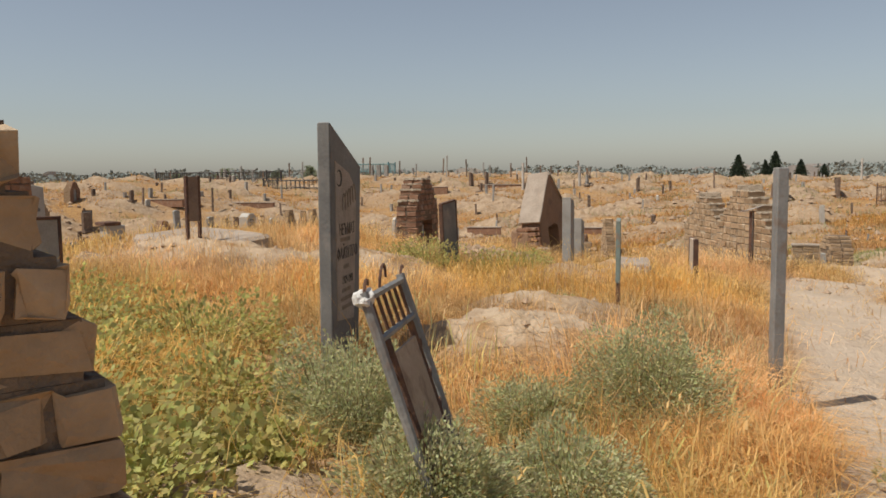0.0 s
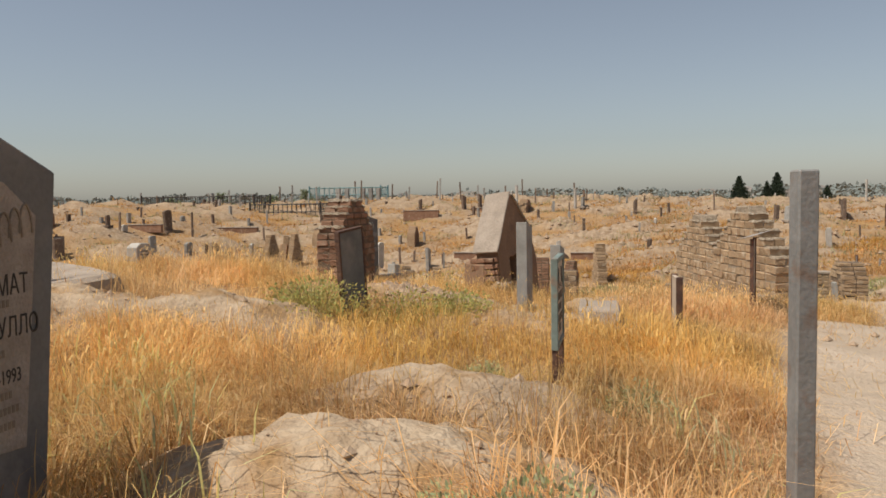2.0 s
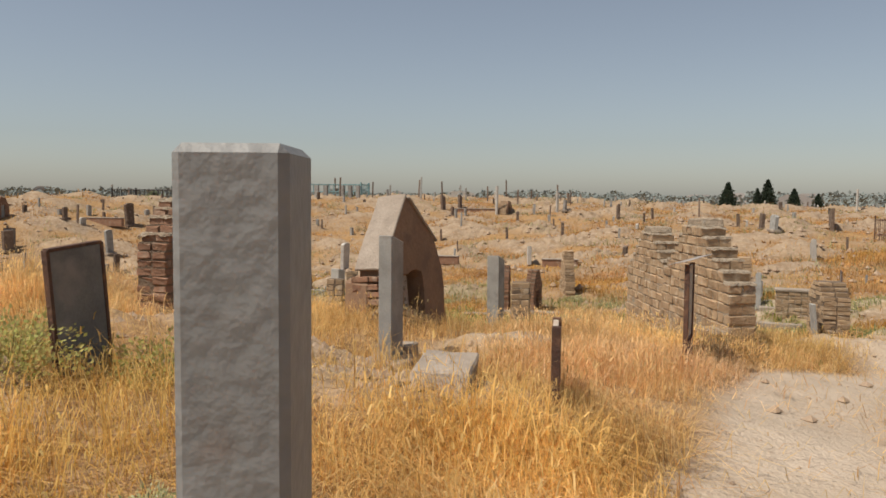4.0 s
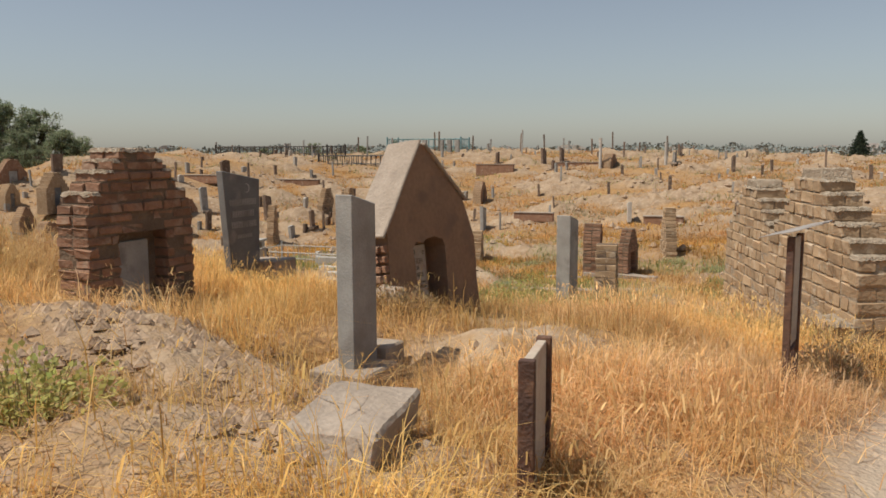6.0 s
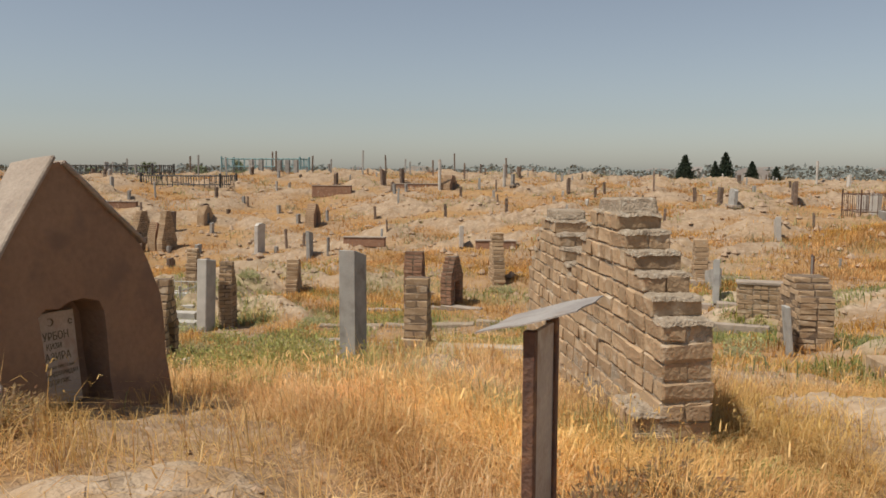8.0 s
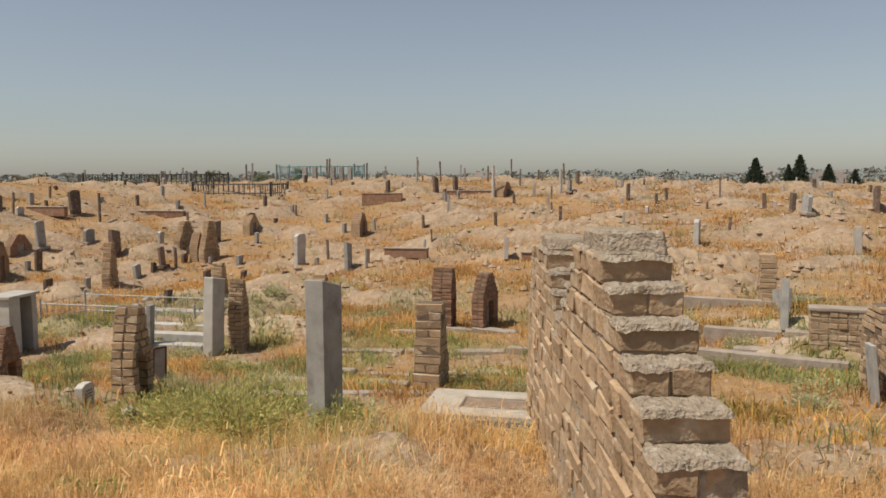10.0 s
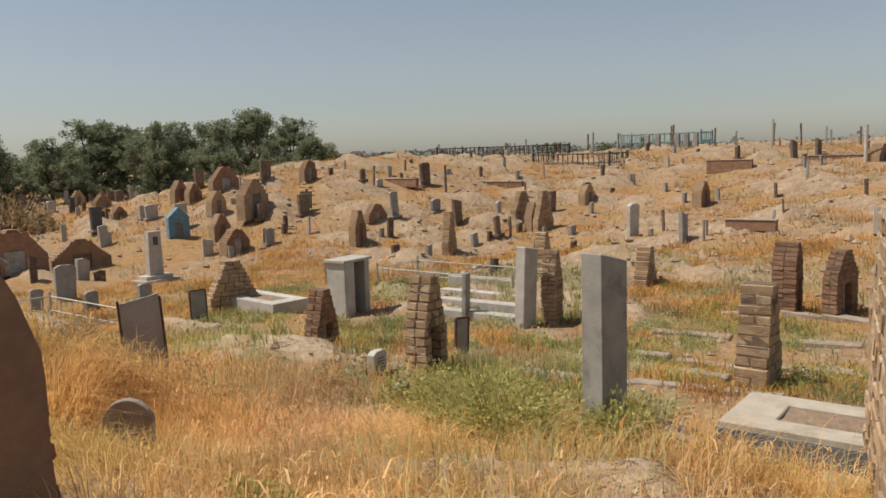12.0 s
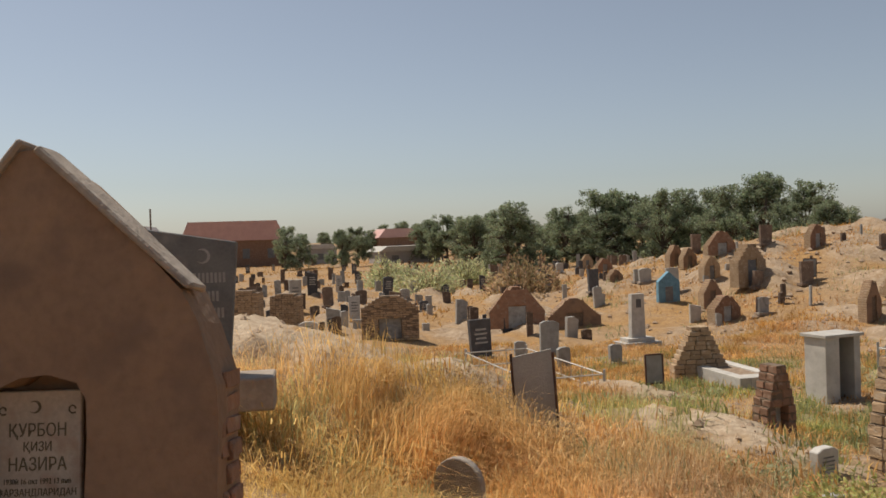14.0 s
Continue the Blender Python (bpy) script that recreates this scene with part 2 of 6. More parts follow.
_many = []
for _ in range(620):
    _mx, _my = _rng.uniform(-55, 45), _rng.uniform(13, 95)
    _many.append((_mx, _my, _rng.uniform(0.9, 1.5), _rng.uniform(0.45, 0.75), _rng.uniform(0.18, 0.5), _rng.uniform(-15, 25)))
HUMMOCKS = [m for m in _many if not (-12 < m[0] < 6 and m[1] < 24) and math.hypot(m[0] + 20, m[1] - 25) > 8]


def trail_distance(x, y):
    """Distance from the trodden trail."""
    best = np.full(np.shape(x), 1e9)
    for (ax, ay), (bx, by) in zip(TRAIL, TRAIL[1:]):
        k = np.clip(((x - ax) * (bx - ax) + (y - ay) * (by - ay)) / ((bx - ax) ** 2 + (by - ay) ** 2), 0, 1)
        best = np.minimum(best, np.hypot(x - ax - k * (bx - ax), y - ay - k * (by - ay)))
    return best


def mound_shape(x, y):
    """Height that the clay mounds add, and how bare they are."""
    rise = np.zeros(np.shape(x))
    for mx, my, a, b, high, turn in MOUNDS + HUMMOCKS:
        near = (np.abs(x - mx) < 5) & (np.abs(y - my) < 5)
        if not near.any():
            continue
        c, s = math.cos(radians(turn)), math.sin(radians(turn))
        u, v = (x[near] - mx) * c + (y[near] - my) * s, -(x[near] - mx) * s + (y[near] - my) * c
        r = (u / a) ** 2 + (v / b) ** 2
        r = r * (1 + 0.35 * np.sin(u * 4.1 + mx * 7) * np.sin(v * 5.3 + my * 5) + 0.2 * np.sin(u * 9 + v * 7 + mx))
        rise[near] = np.maximum(rise[near], high * np.exp(-(r ** 1.3) * 0.9))
    return rise


def ground_height(x, y):
    x, y = np.atleast_1d(np.asarray(x, float)), np.atleast_1d(np.asarray(y, float))
    z = np.full(x.shape, -3.1)
    for cx, cy, r, h in RISES_NEAR + RISES_FAR:
        z = z + h * np.exp(-((x - cx) ** 2 + (y - cy) ** 2) / (2 * r * r))
    far = np.clip((np.hypot(x, y - 8) - 14) / 20, 0, 1) * np.clip((260 - np.hypot(x, y)) / 150, 0, 1)
    z = z + far * 0.16 * (np.sin(x * 0.9 + 2 * np.sin(y * 0.31)) * np.sin(y * 0.8 + 1.7 * np.sin(x * 0.37)))
    z = z + 0.035 * np.sin(x * 1.7 + np.sin(y * 1.3)) * np.sin(y * 2.1 + 0.6)
    z = z + mound_shape(x, y)
    return z


def gz(x, y):
    return float(ground_height(x, y)[0])



# ---- the large structure ----
def steps_out(edges, sizes, last, grow):
    out = [edges[0]]
    for stop, size in zip(edges[1:], sizes):
        while out[-1] < stop - 1e-6:
            out.append(out[-1] + size)
    step = sizes[-1]
    while out[-1] < last:
        step *= grow
        out.append(out[-1] + step)
    return out


def patches(x, y, k=1.0, p=0.0):
    """Smooth uneven patches between 0 and 1."""
    v = np.sin(x * 0.9 * k + 1.3 * np.sin(y * 0.7 * k + p)) + np.sin(y * 1.1 * k + 1.7 * np.sin(x * 0.6 * k + 2 * p)) + 0.6 * np.sin(x * 2.3 * k + y * 1.9 * k + p)
    return np.clip(0.5 + v / 4.2, 0, 1)


def greenness(x, y):
    """Where the hollow below the ridge keeps some green."""
    hollow = np.exp(-(((x + 5) / 9) ** 2 + ((y - 21.5) / 4.5) ** 2)) + 0.9 * np.exp(-(((x - 5) / 4.5) ** 2 + ((y - 23) / 5) ** 2)) + 0.7 * np.exp(-(((x + 9) / 9) ** 2 + ((y - 27) / 5) ** 2))
    return np.clip(hollow, 0, 1) * np.clip((patches(x, y, 1.6, 1.0) - 0.40) * 3.5, 0, 1)


def build_ground():
    right = steps_out([0, 4.5, 14, 60], [0.06, 0.22, 0.42], 3500, 1.16)
    left = steps_out([0, 5, 8, 24, 60], [0.06, 0.12, 0.22, 0.42], 3500, 1.16)
    xs = np.array([-v for v in left[:0:-1]] + right)
    ys = np.array([-v for v in steps_out([0, 6], [0.35], 3500, 1.2)[:0:-1]] + steps_out([0, 17, 48, 90], [0.07, 0.22, 0.42], 4500, 1.13))
    gx, gy = np.meshgrid(xs, ys)
    x, y = gx.ravel(), gy.ravel()
    z = ground_height(x, y)
    trail = np.clip(1.25 - trail_distance(x, y) / (0.62 + 0.12 * np.sin(y * 1.9)), 0, 1)
    wide = np.exp(-(((x - 2.25) / 0.7) ** 2 + ((y - 7.6) / 2.0) ** 2))
    trail = np.clip(np.maximum(trail * 1.8, wide * 1.6), 0, 1)
    near = np.hypot(x - 1, y - 8) < 20
    z = z + np.where(near, (1 - trail) * (0.03 * patches(x, y, 6.0) + 0.02 * np.sin(x * 11 + np.sin(y * 9)) * np.sin(y * 12)), 0)
    rise = mound_shape(x, y)
    z = z + np.where(near, np.clip(rise * 6, 0, 1) * (0.035 * (patches(x, y, 7.0, 1.0) - 0.5) + 0.022 * np.sin(x * 19 + 2 * np.sin(y * 13)) * np.sin(y * 17 + 2 * np.sin(x * 11))), 0)
    far = (~near) & (np.hypot(x, y) < 130)
    z = z + np.where(far, 0.05 * (patches(x, y, 5.0, 0.7) - 0.5) + 0.07 * (patches(x, y, 2.3, 2.2) - 0.5) + np.clip(rise * 4, 0, 1) * 0.10 * np.sin(x * 6.1 + 2 * np.sin(y * 5.3)) * np.sin(y * 7.3 + 2 * np.sin(x * 4.7)), 0)
    bare = np.clip(rise * 7, 0, 1) * 0.8 + np.clip((patches(x, y, 0.55, 2.0) - 0.52) * 2.2, 0, 0.5)
    me = bpy.data.meshes.new("ground")
    w, h = len(xs), len(ys)
    i = np.arange(w * h).reshape(h, w)
    quads = np.stack([i[:-1, :-1], i[:-1, 1:], i[1:, 1:], i[1:, :-1]], -1).reshape(-1, 4)
    me.from_pydata(np.stack([x, y, z], 1).tolist(), [], quads.tolist())
    tint = me.color_attributes.new("bare", "FLOAT_COLOR", "POINT")
    tint.data.foreach_set("color", np.stack([np.clip(bare, 0, 1), trail, greenness(x, y) * 0.6, np.clip(rise * 6 - 0.25, 0, 1) * np.where(near, 1, 0.3)], 1).astype(np.float32).ravel())
    me.polygons.foreach_set("use_smooth", np.ones(len(me.polygons), bool))
    me.materials.append(ground_material())
    return tagged(new("ground", me), "dry clay ground with trodden trail and grave mounds", "ground", kind="structure")


ground = build_ground()


# ---- helpers for things ----
def thing(name, x, y, label, category, turn=0.0, tilt=0.0, lean=0.0, z=None, group="", sink=0.0):
    """An Empty at the base of a thing; its front looks along its own +x."""
    ob = new(name)
    ob.empty_display_size = 0.1
    ob.matrix_world = pose(x, y, (gz(x, y) if z is None else z) - sink, lean, tilt, turn)
    return tagged(ob, label, category, group)


def part(name, bm, mat, parent, label=""):
    me = bpy.data.meshes.new(name)
    bm.to_mesh(me)
    bm.free()
    me.materials.append(mat)
    ob = new(name, me)
    ob.parent = parent
    return tagged(ob, label) if label else ob


def box(bm, x, y, z, dx, dy, dz, bevel=0.006, m=None):
    """A block from its base centre, with worn edges."""
    made = bmesh.ops.create_cube(bm, size=1, matrix=(m or Matrix()) @ Matrix.Translation((x, y, z + dz / 2)) @ Matrix.Diagonal((dx, dy, dz, 1)))
    if bevel:
        edges = {e for v in made["verts"] for e in v.link_edges}
        bmesh.ops.bevel(bm, geom=list(edges), offset=min(bevel, dx / 4, dy / 4, dz / 4), segments=1, affect="EDGES")
    return bm


def prism(bm, outline, x0, x1, bevel=0.006):
    """The outline (y, z) drawn out from x0 to x1."""
    a = [bm.verts.new((x0, y, z)) for y, z in outline]
    b = [bm.verts.new((x1, y, z)) for y, z in outline]
    bm.faces.new(b)
    bm.faces.new(a[::-1])
    for k in range(len(a)):
        j = (k + 1) % len(a)
        bm.faces.new((a[k], a[j], b[j], b[k]))
    bmesh.ops.recalc_face_normals(bm, faces=bm.faces)
    if bevel:
        bmesh.ops.bevel(bm, geom=list(bm.edges), offset=bevel, segments=1, affect="EDGES")
    return bm


def bar(bm, a, b, r, sides=6):
    a, b = Vector(a), Vector(b)
    d = b - a
    m = Matrix.Translation((a + b) / 2) @ d.to_track_quat("Z", "Y").to_matrix().to_4x4()
    bmesh.ops.create_cone(bm, cap_ends=True, segments=sides, radius1=r, radius2=r, depth=d.length, matrix=m)
    return bm


def tube(bm, points, r, sides=5):
    """One connected round rod through the points."""
    pts = [Vector(p) for p in points]
    rings = []
    for k, p in enumerate(pts):
        d = (pts[min(k + 1, len(pts) - 1)] - pts[max(k - 1, 0)]).normalized()
        u = d.orthogonal().normalized() if not rings else (side - d * side.dot(d)).normalized()
        side, w = u, d.cross(u)
        rings.append([bm.verts.new(p + (u * math.cos(6.2832 * i / sides) + w * math.sin(6.2832 * i / sides)) * r) for i in range(sides)])
    for a, b in zip(rings, rings[1:]):
        for i in range(sides):
            j = (i + 1) % sides
            bm.faces.new((a[i], a[j], b[j], b[i]))
    bm.faces.new(rings[0][::-1])
    bm.faces.new(rings[-1])
    return bm


def roughen(bm, amount, size=6.0, seed=0):
    for v in bm.verts:
        v.co += noise.noise_vector(v.co * size + Vector((seed, 0, 0))) * amount
    return bm


def lettering(words, size, mat, parent, y, z, x, name="lettering", depth=0.0015, squeeze=1.0):
    """Raised words on a face that looks along +x."""
    cu = bpy.data.curves.new(name, "FONT")
    cu.body, cu.size, cu.align_x, cu.extrude = words, size, "CENTER", depth
    tmp = new("lettering_source", cu)
    bpy.context.view_layer.update()
    me = bpy.data.meshes.new_from_object(tmp.evaluated_get(bpy.context.evaluated_depsgraph_get()))
    bpy.data.objects.remove(tmp)
    me.materials.clear()
    me.materials.append(mat)
    ob = new(name, me)
    ob.parent = parent
    ob.matrix_local = Matrix.Translation((x, y, z)) @ Matrix(((0, 0, 1, 0), (1, 0, 0, 0), (0, 1, 0, 0), (0, 0, 0, 1))) @ Matrix.Diagonal((squeeze, 1, 1, 1))
    return ob


def crescent(parent, mat, y, z, x, r):
    bm = bmesh.new()
    outer = [(r * math.cos(a), r * math.sin(a)) for a in np.linspace(0.7, 5.6, 14)]
    inner = [(r * 0.22 + r * 0.82 * math.cos(a), r * 0.82 * math.sin(a)) for a in np.linspace(5.35, 0.93, 14)]
    pts = [(-p[0], p[1]) for p in outer + inner]
    vs = [bm.verts.new((x, y + p[0], z + p[1])) for p in pts]
    f = bm.faces.new(vs)
    if f.normal.x < 0:
        f.normal_flip()
    up = bmesh.ops.extrude_face_region(bm, geom=[f])
    bmesh.ops.translate(bm, vec=(0.002, 0, 0), verts=[v for v in up["geom"] if isinstance(v, bmesh.types.BMVert)])
    bmesh.ops.triangulate(bm, faces=bm.faces)
    return part("crescent", bm, mat, parent)


def brick_mesh(dx, dy, dz, mat, seed):
    r = random.Random(seed)
    bm = bmesh.new()
    box(bm, 0, 0, -dz / 2, dx, dy, dz, bevel=min(dz * 0.1, 0.008))
    for v in bm.verts:
        v.co += Vector((r.uniform(-1, 1), r.uniform(-1, 1), r.uniform(-1, 1))) * 0.008
    me = bpy.data.meshes.new("brick")
    bm.to_mesh(me)
    bm.free()
    me.materials.append(mat)
    return me


BRICK_STORE = {}


def brick(dx, dy, dz, mat, parent, x, y, z, r, name="brick"):
    key = (round(dx, 2), round(dy, 2), round(dz, 3), mat.name, r.randrange(4))
    if key not in BRICK_STORE:
        BRICK_STORE[key] = brick_mesh(dx, dy, dz, mat, hash(key[:3]) % 1000 + key[4])
    ob = new(name, BRICK_STORE[key])
    ob.parent = parent
    ob.matrix_local = pose(x + r.uniform(-1, 1) * 0.008, y + r.uniform(-1, 1) * 0.006, z, r.uniform(-1, 1) * 1.4, r.uniform(-1, 1) * 1.2, r.uniform(-1, 1) * 1.6)
    return ob


def brickwork(parent, spans, ch, thick, length, mat, mortar, seed, niche=None, lumps=True):
    """Courses of bricks, bottom first, each over its span of y; thickness along x. niche: y0, y1, z0, z1, depth, kept free at the front."""
    r = random.Random(seed)
    core = bmesh.new()
    for k, (y0, y1) in enumerate(spans):
        z = k * ch
        gap = 0.012
        inset = 0.014
        open_here = niche and niche[2] - 0.01 <= z + ch / 2 <= niche[3]
        if open_here:
            for a, b in ((y0, niche[0]), (niche[1], y1)):
                if b - a > 0.05:
                    box(core, 0, (a + b) / 2, z, thick - 2 * inset, b - a - 2 * inset, ch, 0)
            box(core, -(thick - niche[4]) * 0 - niche[4] / 2, (niche[0] + niche[1]) / 2, z, thick - niche[4] - inset, niche[1] - niche[0] + 0.04, ch, 0)
        else:
            box(core, 0, (y0 + y1) / 2, z, thick - 2 * inset, y1 - y0 - 2 * inset, ch, 0)
        across = k % 2 == 0
        if niche:
            rows, step = ((thick / 4, thick / 2 - gap), (-thick / 4, thick / 2 - gap)), length
        elif across:
            rows, step = ((0.0, thick),), length / 2
        else:
            rows, step = ((-thick / 4, thick / 2 - gap / 2), (thick / 4, thick / 2 - gap / 2)), length
        for row, (cx, wide) in enumerate(rows):
            n = max(1, round((y1 - y0) / step))
            st = (y1 - y0) / n
            off = st / 2 if (niche and k % 2) else 0
            edges = [y0] + [y0 + off + st * i for i in range(0 if off else 1, n + 1) if y0 < y0 + off + st * i < y1 - 0.02] + [y1]
            for a, b in zip(edges, edges[1:]):
                if open_here and row == 0:
                    if a < niche[1] and b > niche[0]:
                        if a < niche[0] - 0.03:
                            b = niche[0]
                        elif b > niche[1] + 0.03:
                            a = niche[1]
                        else:
                            continue
                if b - a < 0.03:
                    continue
                brick(wide - 0.004, round(b - a, 2) - gap, ch - gap, mat, parent, cx, (a + b) / 2, z + ch / 2, r)
    tagged(part("mortar", roughen(core, 0.004, 9, seed), mortar, parent), kind="stuff")
    if lumps:
        for k, (y0, y1) in enumerate(spans):
            up = spans[k + 1] if k + 1 < len(spans) else ((y0 + y1) / 2, (y0 + y1) / 2)
            for a, b in ((y0, up[0]), (up[1], y1)):
                if b - a > 0.05:
                    bm = bmesh.new()
                    bmesh.ops.create_grid(bm, x_segments=22, y_segments=14, size=0.5, matrix=Matrix.Diagonal((thick + 0.006, b - a + 0.012, 1, 1)))
                    for v in bm.verts:
                        edge = max(abs(v.co.x) / (thick / 2), abs(v.co.y) / ((b - a) / 2))
                        v.co.z = (0.012 if edge < 0.93 else -0.012) + 0.011 * noise.noise(v.co * 11 + Vector((k, seed, 0))) + 0.009 * noise.noise(v.co * 37 + Vector((k, seed, 5)))
                        v.co.y += 0.012 * noise.noise(v.co * 17 + Vector((seed, k, 9))) * (edge > 0.8)
                    bmesh.ops.translate(bm, verts=bm.verts, vec=(0, (a + b) / 2, (k + 1) * ch - 0.004))
                    part("mortar_bed", bm, MORTAR, parent)



# ---- things along the trail ----
def stepped_brick_wall(x, y, base, turn, rows, ch, seed, label):
    """A stepped gable of large bricks seen from its end; its own y runs along the wall from the near end."""
    t = thing("stepped_brick_wall", x, y, label, "brick wall", turn=turn, z=base)
    spans = []
    low = rows - 7
    for k in range(rows):
        s = max(0, k - low - 1)
        spans.append((0.1605 * s, 2.15 - 0.012 * k - 0.12 * s))
    brickwork(t, spans, ch, 0.29, 0.29, BRICK, MORTAR, seed)
    bm = bmesh.new()
    a, b = spans[-1][0] + 0.03, spans[-1][1] - 0.1
    prism(bm, [(a, 0), (b, 0), (b - 0.04, 0.085), (a + 0.04, 0.09)], -0.125, 0.125, 0.012)
    bmesh.ops.subdivide_edges(bm, edges=bm.edges[:], cuts=2, use_grid_fill=True)
    bmesh.ops.translate(bm, verts=bm.verts, vec=(0, 0, rows * ch))
    part("mortar_cap", roughen(bm, 0.012, 9, seed), MORTAR, t, "rough grey mortar cap")
    return t


stepped_brick_wall(2.202, 12.723, -0.502, 15.3, 13, 0.1067, 3, "stepped wall of large tan bricks with crumbling mortar")
stepped_brick_wall(1.742, 14.58, -0.67, 14, 13, 0.107, 8, "stepped tan brick wall with grey mortar cap behind another")


def low_block():
    t = thing("low_brick_footing", 1.98, 12.86, "low footing of tan bricks beside the stepped wall", "brick footing", turn=15, z=-0.44)
    brickwork(t, [(-0.2, 0.2), (-0.2, 0.2), (-0.18, 0.2)], 0.1, 0.22, 0.29, BRICK, MORTAR, 17)


low_block()


def near_pier():
    t = thing("brick_pier", -0.725, 0.70, "crumbling stepped pier of orange-brown bricks", "brick pier", turn=-40, sink=0.1)
    h = 1.44 - gz(-0.725, 0.70)
    n = int(h / 0.068)
    spans = []
    for k in range(n):
        up = max(0, k - n + 5)
        spans.append((-0.36, 0.17 - 0.021 * up))
    brickwork(t, spans, 0.068, 0.25, 0.125, BRICK, DARK_MORTAR, 21, lumps=False)


near_pier()


def slanted_slab():
    base = 0.2
    t = thing("slanted_gravestone", -1.5, 4.1, "tall dark cement gravestone with slanted top and engraved panel", "gravestone", z=base, turn=2)
    bm = bmesh.new()
    prism(bm, [(-0.27, -0.1), (0.16, -0.1), (0.285, 1.065), (-0.235, 1.285)], -0.035, 0.035, 0.007)
    part("slab", bm, SLATE, t)
    bm = bmesh.new()
    prism(bm, [(-0.19, 0.26), (0.09, 0.23), (0.18, 0.93), (0.05, 1.03), (-0.18, 1.09)], 0.0, 0.039, 0.002)
    part("panel", bm, ENGRAVED, t, "worn engraved panel")
    crescent(t, BLACK_PAINT, -0.12, 1.0, 0.039, 0.045)
    for k in range(5):
        bm = bmesh.new()
        tube(bm, [(0.04, -0.05 + 0.045 * k + 0.0275 * math.cos(math.pi * i / 10), 0.83 + 0.012 * k + 0.088 * math.sin(math.pi * i / 10)) for i in range(11)], 0.004, 4)
        part("arch_ornament", bm, BROWN_PAINT, t)
    for words, size, z in (("НЕЪМАТ", 0.085, 0.70), ("ФАЙЗУЛЛО", 0.085, 0.575), ("1929-1993", 0.06, 0.44)):
        lettering(words, size, BLACK_PAINT, t, -0.01 + (z - 0.5) * 0.03, z, 0.039, squeeze=0.72)
    bm = bmesh.new()
    for z, w in ((0.665, 0.17), (0.52, 0.09), (0.395, 0.15), (0.35, 0.2), (0.305, 0.17)):
        k = -w / 2
        while k < w / 2:
            box(bm, 0.039, -0.03 + k, z, 0.003, 0.011, 0.022, 0)
            k += 0.017
    tagged(part("worn_writing", bm, BROWN_PAINT, t), kind="stuff")


slanted_slab()


def leaning_frame():
    """An iron headboard with a panel, leaning over."""
    t = thing("iron_frame_marker", -0.465, 2.42, "leaning rusty iron frame marker with brown panel and white rag", "grave marker", turn=2, lean=0, z=0.03)
    # own y across the frame, top further back along -x
    def p(y, z):
        return Vector((-0.325 * z, y, z))
    for y in (-0.22, 0.22):
        bm = bmesh.new()
        bar(bm, p(y, -0.1), p(y, 0.85), 0.016, 8)
        part("post", bm, STEEL, t)
    for z, r in ((0.83, 0.013), (0.71, 0.012), (0.10, 0.011)):
        bm = bmesh.new()
        bar(bm, p(-0.22, z), p(0.22, z), r, 6)
        part("rail", bm, STEEL, t)
    for k in range(6):
        bm = bmesh.new()
        y = -0.17 + 0.068 * k
        bar(bm, p(y, 0.70), p(y, 0.83), 0.006, 5)
        part("spindle", bm, RUST, t)
    for y in (-0.15, 0.15):
        bm = bmesh.new()
        bar(bm, p(y, 0.1), p(y, 0.7), 0.013, 5)
        part("inner_post", bm, RUST, t)
    for s in (-1, 1):
        for k in range(5):
            bm = bmesh.new()
            bar(bm, p(0.15 * s, 0.18 + 0.1 * k), p(0.22 * s, 0.24 + 0.1 * k), 0.005, 4)
            part("scroll_bar", bm, RUST, t)
    bm = bmesh.new()
    box(bm, 0, 0, 0, 0.012, 0.285, 0.54, 0.002, Matrix.Translation(p(0, 0.14)) @ Matrix.Rotation(-math.atan(0.325), 4, "Y"))
    part("panel", bm, SHEET, t, "rusted brown sheet panel")
    for y, bend in ((-0.22, 0.05), (0.22, 0.035), (-0.05, 0.09)):
        bm = bmesh.new()
        tube(bm, [p(y, 0.84) + Vector((0.0, (1 - math.cos(k / 7 * 3.2)) * bend * 0.4, math.sin(k / 7 * 3.2) * bend * 0.6 + 0.004 * k)) for k in range(8)], 0.005)
        part("finial_hook", bm, RUST, t)
    bm = bmesh.new()
    bmesh.ops.create_icosphere(bm, subdivisions=3, radius=1.0, matrix=Matrix.Translation(p(-0.20, 0.825)) @ Matrix.Diagonal((0.022, 0.03, 0.032, 1)))
    part("rag", roughen(roughen(bm, 0.028, 19), 0.012, 50), CLOTH, t, "crumpled white rag")


leaning_frame()


def steel_post():
    t = thing("square_post", 0.82, 4.70, "grey painted square post on a concrete foot", "post", turn=12, sink=0.05)
    h = 1.23 - gz(0.82, 4.70) + 0.05
    bm = bmesh.new()
    box(bm, 0, 0, 0, 0.06, 0.072, h, 0.005)
    part("shaft", bm, STEEL, t)
    bm = bmesh.new()
    box(bm, 0.02, 0, 0, 0.26, 0.24, 0.12, 0.012)
    part("concrete_foot", roughen(bm, 0.006), CONCRETE, t)


steel_post()


